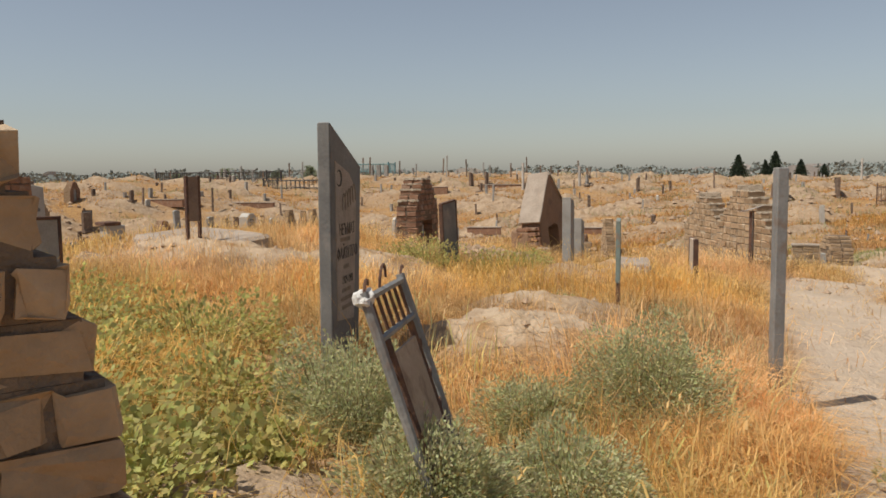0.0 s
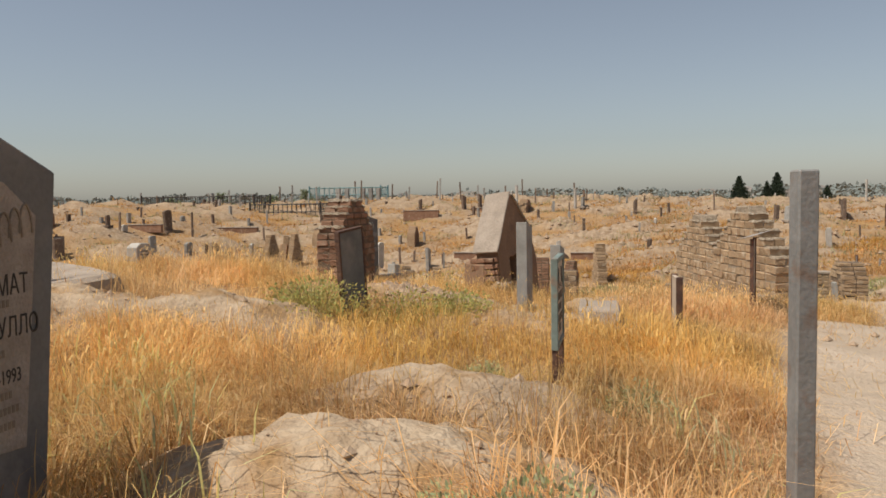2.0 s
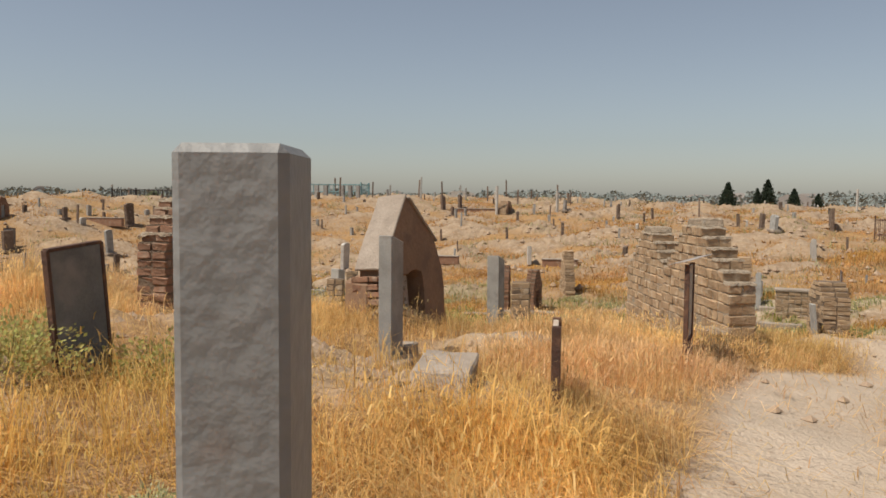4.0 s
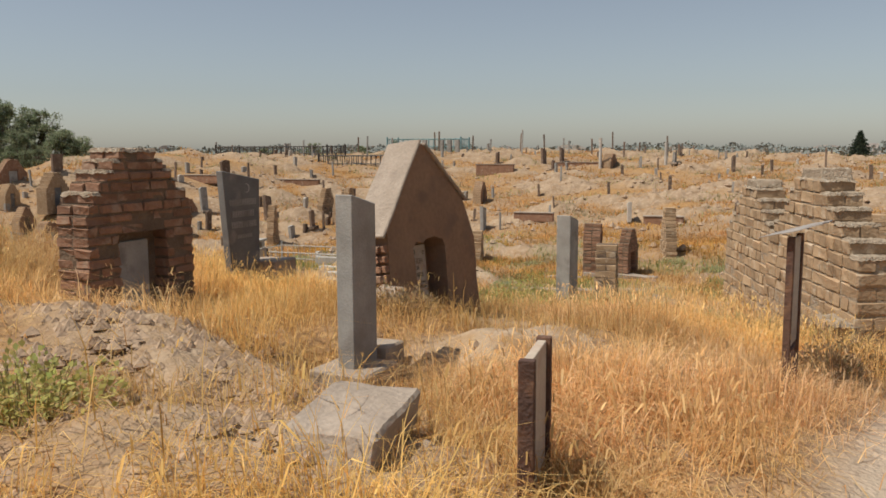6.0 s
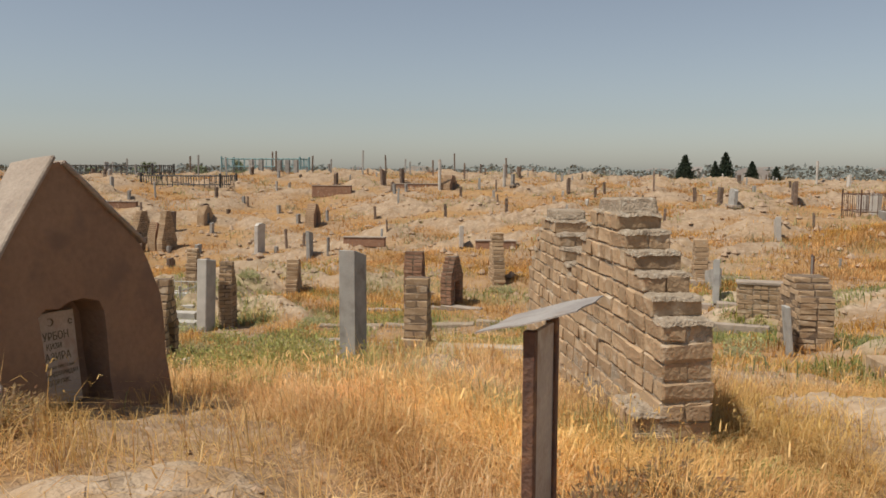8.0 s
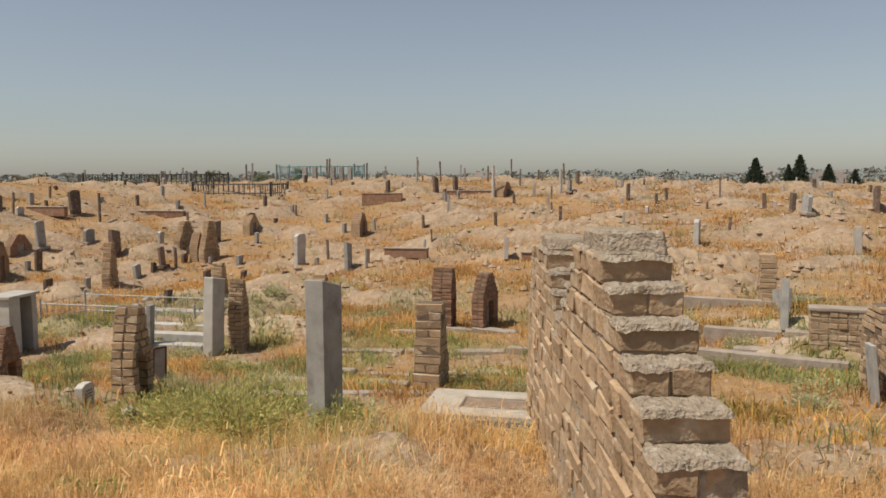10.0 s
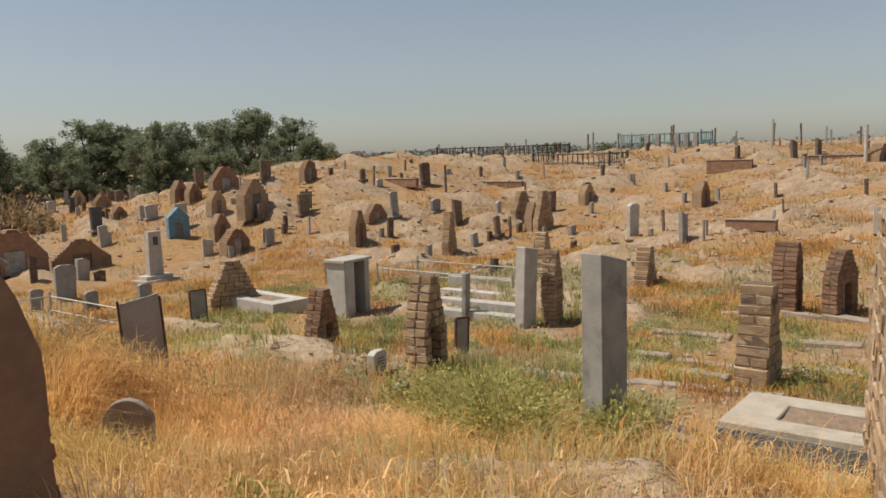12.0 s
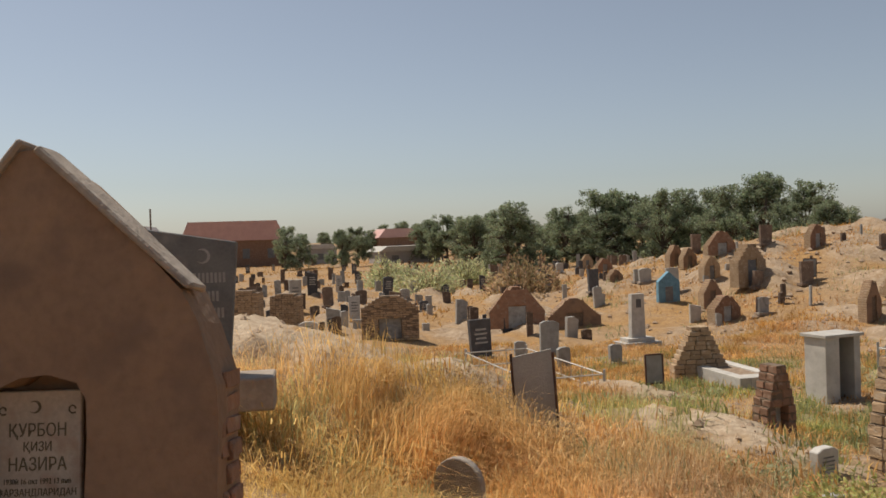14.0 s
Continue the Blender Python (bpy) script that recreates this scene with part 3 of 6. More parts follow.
def framed_sign():
    t = thing("framed_grave_plate", -0.06, 6.50, "cream painted plate in a worn green frame with black lettering", "grave marker", turn=0, z=0.84 - 0.9)
    for y in (-0.19, 0.19):
        bm = bmesh.new()
        box(bm, 0, y, -0.1, 0.03, 0.03, 0.55, 0.003)
        part("leg", bm, RUST, t)
    for y in (-0.195, 0.195):
        bm = bmesh.new()
        box(bm, 0, y, 0.42, 0.035, 0.03, 0.48, 0.003)
        part("frame_side", bm, GREEN_PAINT, t)
    for z in (0.42, 0.87):
        bm = bmesh.new()
        box(bm, 0, 0, z, 0.034, 0.36, 0.03, 0.003)
        part("frame_rail", bm, GREEN_PAINT, t)
    bm = bmesh.new()
    box(bm, 0, 0, 0.45, 0.018, 0.36, 0.42, 0.001)
    part("plate", bm, CREAM, t)
    for words, z in (("СУЛТАНОВА", 0.665), ("ШАРИЗА", 0.605), ("АБДУКАРИМ", 0.545), ("КИЗИ", 0.49)):
        lettering(words, 0.06, BROWN_PAINT, t, 0.005, z, 0.0095, squeeze=0.72)
    bm = bmesh.new()
    for k in range(9):
        box(bm, 0.0095, -0.11 + 0.028 * k, 0.728 + 0.012 * math.sin(k * 2.1), 0.002, 0.015, 0.022, 0)
    tagged(part("worn_writing", bm, BROWN_PAINT, t), kind="stuff")
    for s in (-1, 1):
        bm = bmesh.new()
        tube(bm, [(0.0105, s * (0.155 - 0.085 * math.sin(k / 6 * 1.5)), 0.745 + 0.10 * (1 - math.cos(k / 6 * 1.5))) for k in range(7)], 0.004)
        part("wheat_ear", bm, BLACK_PAINT, t)


framed_sign()


def dark_plate():
    t = thing("dark_plate_marker", -1.75, 8.02, "dark slab in a rusty angle frame leaning in weeds", "grave marker", turn=-12, lean=5, z=0.12)
    bm = bmesh.new()
    box(bm, 0, 0, 0, 0.03, 0.32, 0.80, 0.003)
    part("slab", bm, SLATE, t)
    for y in (-0.17, 0.17):
        bm = bmesh.new()
        box(bm, 0, y, -0.1, 0.04, 0.02, 0.91, 0.002)
        part("frame_side", bm, RUST, t)
    bm = bmesh.new()
    box(bm, 0, 0, 0.80, 0.04, 0.34, 0.018, 0.002)
    part("frame_top", bm, RUST, t)


dark_plate()


def short_plate():
    t = thing("short_plate_marker", 0.68, 8.70, "short plate in a red-brown steel frame", "grave marker", turn=4, z=-0.02)
    for y in (-0.155, 0.155):
        bm = bmesh.new()
        box(bm, 0, y, -0.1, 0.05, 0.03, 0.64, 0.003)
        part("frame_side", bm, RUST, t)
    bm = bmesh.new()
    box(bm, -0.005, 0, 0.02, 0.03, 0.28, 0.51, 0.002)
    part("plate", bm, CREAM, t)


short_plate()


def tin_roofed_sign():
    t = thing("tin_topped_marker", 1.53, 10.72, "two-legged rusty marker with pale panel and bent tin top", "grave marker", turn=-14, z=-0.12)
    for y in (-0.11, 0.11):
        bm = bmesh.new()
        box(bm, 0, y, -0.1, 0.035, 0.03, 0.92, 0.003)
        part("leg", bm, RUST, t)
    bm = bmesh.new()
    box(bm, 0, 0, 0.26, 0.016, 0.2, 0.55, 0.002)
    part("panel", bm, TIN, t)
    bm = bmesh.new()
    bar(bm, (0, -0.11, 0.22), (0, 0.11, 0.24), 0.012)
    part("brace", bm, RUST, t)
    bm = bmesh.new()
    bmesh.ops.create_grid(bm, x_segments=8, y_segments=6, size=0.5, matrix=Matrix.Translation((0.0, 0, 0.85)) @ Matrix.Rotation(radians(-16), 4, "Y") @ Matrix.Diagonal((0.30, 0.34, 1, 1)))
    made = bmesh.ops.solidify(bm, geom=bm.faces[:], thickness=0.004)
    part("tin_top", roughen(bm, 0.012, 5), TIN, t, "bent grey tin sheet top")


tin_roofed_sign()


def grey_stele():
    t = thing("grey_stele", -0.72, 10.26, "tall grey concrete stele with slanted top on a base slab", "gravestone", turn=-6, z=-0.06)
    bm = bmesh.new()
    prism(bm, [(-0.12, 0.0), (0.12, 0.0), (0.12, 0.90), (-0.12, 0.96)], -0.055, 0.055, 0.006)
    part("shaft", bm, CONCRETE, t)
    bm = bmesh.new()
    box(bm, 0.0, -0.04, -0.22, 0.36, 0.36, 0.225, 0.012)
    part("base_slab", roughen(bm, 0.008, 5), ROOF_PLASTER, t, "cracked pale base slab")
    bm = bmesh.new()
    box(bm, -0.05, 0.26, -0.2, 0.3, 0.2, 0.27, 0.012)
    part("base_step", roughen(bm, 0.008, 5), ROOF_PLASTER, t)
    t = thing("fallen_slab", 0.08, 8.62, "tilted broken stone slab lying on earth", "stone slab", turn=5, tilt=4, lean=0, z=0.165)
    bm = bmesh.new()
    prism(bm, [(-0.24, 0.0), (0.22, 0.0), (0.24, 0.13), (0.1, 0.14), (-0.2, 0.105)], -0.16, 0.15, 0.012)
    bmesh.ops.subdivide_edges(bm, edges=bm.edges[:], cuts=3, use_grid_fill=True)
    part("slab", roughen(roughen(bm, 0.012, 5), 0.005, 17), ROOF_PLASTER, t)
    t = thing("broken_stone", 0.27, 8.72, "small broken lump of pale stone", "stone", z=gz(0.27, 8.72) - 0.02)
    bm = bmesh.new()
    bmesh.ops.create_icosphere(bm, subdivisions=2, radius=0.07)
    part("stone", roughen(bm, 0.03, 9), ROOF_PLASTER, t)


grey_stele()


def plastered_tomb():
    t = thing("plastered_gable_tomb", -1.01, 12.29, "clay-plastered gable tomb with a niche holding an inscribed plate", "tomb", turn=-16, tilt=-6, z=-0.45)
    front = [(-0.54, -0.2), (0.67, -0.2), (0.645, 0.30), (0.635, 0.62), (0.635, 0.84), (0.61, 0.93), (0.575, 1.05), (0.52, 1.16), (0.12, 1.57), (0.03, 1.64), (-0.05, 1.63), (-0.5, 0.98)]
    bm = bmesh.new()
    niche = [(-0.19, 0.30), (0.215, 0.30), (0.21, 0.80), (0.18, 0.86), (0.08, 0.895), (-0.02, 0.885), (-0.08, 0.85), (-0.15, 0.86), (-0.20, 0.82)]
    outer = [bm.verts.new((0, y, z)) for y, z in front]
    hole = [bm.verts.new((0, y, z)) for y, z in niche]
    edges = [bm.edges.new((ring[k], ring[(k + 1) % len(ring)])) for ring in (outer, hole) for k in range(len(ring))]
    bmesh.ops.triangle_fill(bm, edges=edges, use_beauty=True)
    back = [bm.verts.new((-0.30, y, z)) for y, z in front]
    bm.faces.new(back)
    for k in range(len(outer)):
        j = (k + 1) % len(outer)
        bm.faces.new((outer[k], back[k], back[j], outer[j]))
    deep = [bm.verts.new((-0.2, y, z)) for y, z in niche]
    bm.faces.new(deep)
    for k in range(len(hole)):
        j = (k + 1) % len(hole)
        bm.faces.new((hole[k], deep[k], deep[j], hole[j]))
    bmesh.ops.recalc_face_normals(bm, faces=bm.faces)
    for _ in range(2):
        bmesh.ops.subdivide_edges(bm, edges=[e for e in bm.edges if e.calc_length() > 0.12], cuts=1)
        bmesh.ops.triangulate(bm, faces=bm.faces)
    for v in bm.verts:
        v.co += noise.noise_vector(v.co * 3.5) * 0.012 + noise.noise_vector(v.co * 11) * 0.005
    body = part("body", bm, PLASTER, t)
    for a, b, name in (((-0.56, 0.93), (0.0, 1.665), "roof_slope"), ((0.03, 1.635), (0.55, 1.15), "roof_slope")):
        bm = bmesh.new()
        n = Vector((b[1] - a[1], -(b[0] - a[0]))).normalized()
        if n.y < 0:
            n = -n
        prism(bm, [a, b, (b[0] + n.x * 0.026, b[1] + n.y * 0.026), (a[0] + n.x * 0.03, a[1] + n.y * 0.03)], -0.32 if a[0] < 0 else -0.16, 0.02, 0.008)
        bmesh.ops.subdivide_edges(bm, edges=bm.edges[:], cuts=3, use_grid_fill=True)
        part(name, roughen(bm, 0.010, 5), ROOF_PLASTER, t, "cracked grey render on the roof slope")
    r = random.Random(4)
    for k in range(16):
        brick(0.2, 0.11, 0.06, BRICK_RED, t, -0.1 - 0.05 * (k % 4), -0.49 - 0.03 * (k % 2), 0.62 + 0.075 * (k // 4), r)
    for k in range(22):
        brick(0.16, 0.13, 0.06, BRICK_RED, t, -0.135 - 0.05 * (k % 2), 0.60 - 0.004 * (k // 2) + 0.012 * (k % 2), 0.05 + 0.08 * (k // 2), r)
    bm = bmesh.new()
    box(bm, -0.16, -0.02, 0.31, 0.025, 0.30, 0.52, 0.004)
    plate = part("inscribed_plate", bm, CREAM, t, "cream plate with bronze lettering")
    x = -0.1465
    for words, size, z in (("ҚУРБОН", 0.062, 0.655), ("ҚИЗИ", 0.045, 0.605), ("НАЗИРА", 0.062, 0.54), ("1930й 16 окт 1992 13 янв", 0.026, 0.495), ("ФАРЗАНДЛАРИДАН", 0.034, 0.455), ("ЁДГОРЛИК.", 0.036, 0.41)):
        lettering(words, size, GOLD_PAINT, t, -0.02, z + 0.02, x, squeeze=0.8)
    crescent(t, GOLD_PAINT, -0.03, 0.775, x, 0.022)
    for side in (-0.14, 0.10):
        bm = bmesh.new()
        tube(bm, [(x, side + (0.010 + 0.001 * k) * math.cos(k * 0.9), 0.765 + (0.010 + 0.001 * k) * math.sin(k * 0.9)) for k in range(7)], 0.003, 4)
        part("corner_flourish", bm, GOLD_PAINT, t)
    w = thing("low_plastered_wall", -1.42, 11.98, "low clay-plastered side wall with broken bricks on top", "wall", turn=-18, z=-0.4)
    bm = bmesh.new()
    prism(bm, [(-0.2, 0), (0.2, 0), (0.2, 0.83), (-0.17, 0.74)], -0.22, 0.08, 0.02)
    bmesh.ops.subdivide_edges(bm, edges=bm.edges[:], cuts=2, use_grid_fill=True)
    part("body", roughen(bm, 0.015, 5), PLASTER, w)
    k = thing("tomb_kerb", -1.25, 11.56, "slanting broken plaster kerb in front of the tomb", "kerb", turn=-18, z=-0.25)
    bm = bmesh.new()
    prism(bm, [(-0.22, 0), (0.22, 0), (0.22, 0.38), (-0.22, 0.18)], -0.1, 0.14, 0.02)
    bmesh.ops.subdivide_edges(bm, edges=bm.edges[:], cuts=2, use_grid_fill=True)
    part("body", roughen(bm, 0.015, 6), ROOF_PLASTER, k)


plastered_tomb()


def brick_niche_tomb():
    t = thing("brick_niche_tomb", -2.85, 10.9, "stepped red-brick gable tomb with a plastered niche", "tomb", turn=-4, z=-0.08)
    ch = 0.072
    spans = []
    for k in range(17):
        cut = [0, 0.02, 0.06, 0.13, 0.18, 0.25, 0.31][max(0, k - 10)]
        spans.append((-0.5 + cut, 0.5 - cut * 1.15))
    brickwork(t, spans, ch, 0.3, 0.2, BRICK_RED, DARK_MORTAR, 31, niche=(-0.22, 0.22, 0.06, 0.64, 0.13))
    bm = bmesh.new()
    box(bm, 0.025, -0.03, 0.02, 0.03, 0.33, 0.56, 0.004)
    part("niche_plate", bm, CONCRETE, t, "grey plate in the niche")
    t = thing("grey_slab", -3.2, 12.8, "dark grey flared gravestone with crescent and rows of writing", "gravestone", turn=-6, z=-0.02, tilt=-2)
    bm = bmesh.new()
    prism(bm, [(-0.2, 0), (0.2, 0), (0.27, 0.88), (-0.25, 0.97)], -0.04, 0.04, 0.006)
    part("slab", bm, SLATE, t)
    crescent(t, CONCRETE, 0.07, 0.80, 0.041, 0.045)
    bm = bmesh.new()
    box(bm, 0.08, 0.3, -0.1, 0.4, 0.34, 0.19, 0.01)
    part("plinth", bm, ROOF_PLASTER, t)
    bm = bmesh.new()
    for z, w in ((0.64, 0.36), (0.53, 0.30), (0.43, 0.34), (0.33, 0.2)):
        k = -w / 2
        while k < w / 2:
            box(bm, 0.041, 0.01 + k, z, 0.003, 0.015, 0.06 if z > 0.4 else 0.035, 0)
            k += 0.024
    tagged(part("worn_writing", bm, CONCRETE, t), kind="stuff")
    s = tagged(new("round_stone"), "smooth round pale boulder on earth", "stone")
    s.matrix_world = pose(-2.27, 10.2, gz(-2.27, 10.2) + 0.04)
    bm = bmesh.new()
    bmesh.ops.create_icosphere(bm, subdivisions=3, radius=0.085)
    part("stone", roughen(bm, 0.012, 8), ROOF_PLASTER, s)


brick_niche_tomb()


# ---- the hollow below the ridge ----
def big_stele():
    t = thing("concrete_stele", -1.02, 17.48, "thick grey concrete stele with slanted top beside weeds", "gravestone", turn=-6, sink=0.05)
    h = 0.23 - gz(-1.02, 17.48) + 0.05
    bm = bmesh.new()
    prism(bm, [(-0.18, 0), (0.18, 0), (0.19, h - 0.09), (-0.18, h)], -0.1, 0.1, 0.007)
    part("shaft", bm, CONCRETE, t)
    bm = bmesh.new()
    box(bm, 0.12, 0.0, -0.05, 0.55, 0.62, 0.16, 0.015)
    part("base_slab", roughen(bm, 0.008, 5), CONCRETE, t, "low concrete base slab in weeds")
    t = thing("stone_block", -0.55, 17.7, "tilted grey concrete block in weeds", "stone", turn=20, tilt=14, sink=0.03)
    bm = bmesh.new()
    box(bm, 0, 0, 0, 0.36, 0.3, 0.2, 0.015)
    part("block", roughen(bm, 0.008), CONCRETE, t)


big_stele()


def kerbed_grave(x, y, z, along, wide, high, turn, mat=PALE, label="pale concrete grave frame filled with earth"):
    """A grave frame: its own x runs along it."""
    t = thing("kerbed_grave", x, y, label, "grave frame", turn=turn, z=z)
    for dx, dy, w, d in ((0, -wide / 2 + 0.12, along, 0.24), (0, wide / 2 - 0.12, along, 0.24), (-along / 2 + 0.19, 0, 0.38, wide - 0.48), (along / 2 - 0.19, 0, 0.38, wide - 0.48)):
        bm = bmesh.new()
        box(bm, dx, dy, 0, w, d, high, 0.01)
        part("kerb", bm, mat, t)
    bm = bmesh.new()
    bmesh.ops.create_grid(bm, x_segments=16, y_segments=10, size=0.5, matrix=Matrix.Translation((0, 0, high - 0.03)) @ Matrix.Diagonal((along - 0.74, wide - 0.46, 1, 1)))
    part("earth_fill", roughen(bm, 0.02, 6), EARTH, t, "dry brown earth")
    return t


CREAM_CAST = material("cream cast concrete", (0.47, 0.41, 0.33), (0.38, 0.325, 0.255), 5, 0.8, bump=0.2, fine=60, stain=((0.33, 0.28, 0.22), 6))
near_grave = kerbed_grave(0.78, 18.16, -1.64, 1.9, 0.9, 0.56, 2, CREAM_CAST, "cream concrete grave frame with blue-grey sides, filled with earth")
for _dy in (-0.455, 0.455):
    _bm = bmesh.new()
    box(_bm, 0, _dy, 0.0, 1.88, 0.014, 0.51, 0.002)
    part("side_facing", _bm, BLUE_TILE, near_grave, "blue-grey polished facing")
_bm = bmesh.new()
box(_bm, -0.955, 0, 0.0, 0.014, 0.88, 0.51, 0.002)
part("side_facing", _bm, BLUE_TILE, near_grave, "blue-grey polished facing")
kerbed_grave(6.2, 17.9, -1.32, 2.4, 1.3, 0.32, 4, BRICK, "tan brick grave frame with rendered top")
kerbed_grave(-13.2, 23.6, gz(-13.2, 23.6) - 0.1, 2.2, 1.0, 0.38, -4, PALE, "grey and white grave frame with grass inside")


def footing():
    t = thing("brick_footing", 0.95, 16.6, "small footing of tan bricks at a grave frame", "brick footing", z=gz(0.95, 16.6) - 0.1)
    brickwork(t, [(-0.25, 0.25)] * 4, 0.09, 0.3, 0.25, BRICK, MORTAR, 41)


footing()


def gable_bricks(x, y, h, w, thick, seed, label, mat=BRICK, turn=0.0, steps=6, ch=0.085, z=None, niche=True):
    t = thing("stepped_brick_tomb", x, y, label, "tomb", turn=turn, z=(gz(x, y) if z is None else z) - 0.06)
    rows = max(6, round((h + 0.06) / ch))
    spans = []
    for k in range(rows):
        s = max(0, k - (rows - steps)) / steps
        spans.append((-w / 2 + s * w * 0.38, w / 2 - s * w * 0.38))
    brickwork(t, spans, ch, thick, min(0.25, w / 3), mat, DARK_MORTAR, seed, niche=(-w * 0.2, w * 0.2, 0.1, h * 0.55, thick * 0.45) if niche else None, lumps=False)
    if niche:
        bm = bmesh.new()
        box(bm, thick * 0.02, 0, 0.08, 0.02, w * 0.38, h * 0.5, 0.003)
        part("niche_plate", bm, CONCRETE, t)
    return t


gable_bricks(-4.50, 19.3, 1.21, 0.54, 0.33, 51, "narrow stepped tomb of tan bricks with a niche", BRICK, 8, 7, 0.108)
gable_bricks(-7.06, 19.85, 0.97, 0.50, 0.30, 52, "narrow stepped tomb of brown bricks with a niche", BRICK_RED, 8, 6, 0.105)
gable_bricks(-1.12, 21.75, 1.36, 0.72, 0.40, 53, "stepped end of a ruined tan brick tomb", BRICK, 2, 9, 0.125, niche=False)
gable_bricks(-6.15, 25.1, 1.5, 0.42, 0.3, 54, "stepped brown brick tomb behind a speckled slab", BRICK, 4, 8, niche=False)
gable_bricks(4.95, 21.1, 1.12, 1.0, 0.5, 55, "rounded brick tomb with a grey plate before it", BRICK, 4, 4)


def speckled_slab():
    t = thing("speckled_slab", -6.37, 24.45, "leaning pale speckled concrete gravestone", "gravestone", turn=-4, lean=-4, sink=0.1)
    bm = bmesh.new()
    prism(bm, [(-0.2, 0), (0.2, 0), (0.2, 1.62), (-0.2, 1.66)], -0.12, 0.12, 0.02)
    part("slab", bm, PALE, t)
    t = thing("grey_plate", 4.62, 20.55, "blue-grey plate leaning on a brick tomb", "gravestone", tilt=-6, sink=0.05)
    bm = bmesh.new()
    prism(bm, [(-0.17, 0), (0.17, 0), (0.17, 0.78), (-0.17, 0.80)], -0.025, 0.025, 0.005)
    part("slab", bm, CONCRETE, t)
    t = thing("leaning_slab", 4.38, 25.7, "narrow blue-grey slab leaning in dry grass", "gravestone", turn=-4, lean=-5, sink=0.05)
    bm = bmesh.new()
    prism(bm, [(-0.13, 0), (0.13, 0), (0.12, 0.88), (-0.12, 0.92)], -0.06, 0.06, 0.006)
    part("slab", bm, CONCRETE, t)


speckled_slab()


def white_kiosk():
    t = thing("box_tomb", -10.7, 24.0, "white concrete box tomb with dark openings and flat top", "tomb", turn=6, sink=0.05)
    h = -1.16 - gz(-10.7, 24.0) + 0.05
    for y, w in ((-0.26, 0.34), (0.35, 0.16)):
        bm = bmesh.new()
        box(bm, 0, y, 0, 0.5, w, h - 0.06, 0.008)
        part("pier", bm, PALE, t)
    bm = bmesh.new()
    box(bm, -0.21, 0.0, 0, 0.05, 0.84, h - 0.07, 0.004)
    part("back_wall", bm, SLATE, t)
    bm = bmesh.new()
    box(bm, 0.0, 0.0, h - 0.058, 0.6, 0.96, 0.06, 0.006)
    part("top_slab", bm, PALE, t)


white_kiosk()


def kerb_steps():
    for k, (x, y, w) in enumerate(((-7.6, 24.5, 2.0), (-8.0, 25.2, 2.1), (-8.7, 26.3, 2.3), (-9.6, 27.8, 2.4))):
        t = thing("concrete_kerb", x, y, "long low concrete kerb of a grave terrace", "kerb", turn=2, group="kerbs of the terrace", sink=-0.02)
        bm = bmesh.new()
        box(bm, 0, 0, -0.2, w, 0.26, 0.4, 0.015)
        part("beam", roughen(bm, 0.01, 3), PALE, t)
    for k, (x, y, w) in enumerate(((-2.2, 20.4, 3.2), (-2.0, 21.6, 3.4), (-1.9, 22.9, 3.2), (-2.0, 25.0, 4.0), (4.2, 24.4, 5.0), (3.6, 29.0, 4.4), (-1.5, 27.0, 4.0))):
        r = random.Random(500 + k)
        t = thing("low_kerb", x, y, "half-buried broken kerb of a grave plot", "kerb", turn=3 - k, group="half-buried kerbs")
        base, a = gz(x, y), -w / 2
        while a < w / 2 - 0.2:
            long = r.uniform(0.45, 1.1)
            cx, cy = a + long / 2, r.uniform(-0.06, 0.06)
            if r.random() < 0.8:
                bm = bmesh.new()
                box(bm, 0, 0, 0, long - 0.03, 0.2, 0.24, 0.02)
                bmesh.ops.subdivide_edges(bm, edges=bm.edges[:], cuts=2, use_grid_fill=True)
                ob = part("kerb_stone", roughen(bm, 0.022, 4, k + a), MORTAR if k % 2 else ROOF_PLASTER, t)
                ob.matrix_local = pose(cx, cy, gz(x + cx, y + cy) - base - 0.15 + r.uniform(-0.03, 0.03), r.uniform(-5, 5), r.uniform(-3, 3), r.uniform(-4, 4))
            a += long


kerb_steps()


def plot_edges():
    """Rendered kerbs and a low corner wall round the green plots."""
    for x0, y0, x1, y1 in ((2.7, 23.65, 4.9, 23.1), (2.6, 28.7, 4.6, 28.35), (3.0, 25.6, 4.3, 25.4)):
        along = math.hypot(x1 - x0, y1 - y0)
        t = thing("plot_kerb", (x0 + x1) / 2, (y0 + y1) / 2, "long low rendered kerb of a green plot", "kerb", turn=math.degrees(math.atan2(y1 - y0, x1 - x0)), sink=0.1, group="kerbs of green plots")
        bm = bmesh.new()
        box(bm, 0, 0, 0, along, 0.2, 0.3, 0.015)
        bmesh.ops.subdivide_edges(bm, edges=bm.edges[:], cuts=3, use_grid_fill=True)
        part("beam", roughen(bm, 0.012, 3), ROOF_PLASTER, t)
    t = thing("corner_wall", 4.85, 23.75, "low tan brick corner wall with rendered top", "wall", turn=84, sink=0.1)
    brickwork(t, [(-0.4, 0.4)] * 7, 0.09, 0.3, 0.25, BRICK, MORTAR, 58, lumps=False)
    bm = bmesh.new()
    box(bm, 0, 0, 0.63, 0.34, 0.84, 0.06, 0.012)
    part("coping", roughen(bm, 0.006, 5), ROOF_PLASTER, t)


plot_edges()


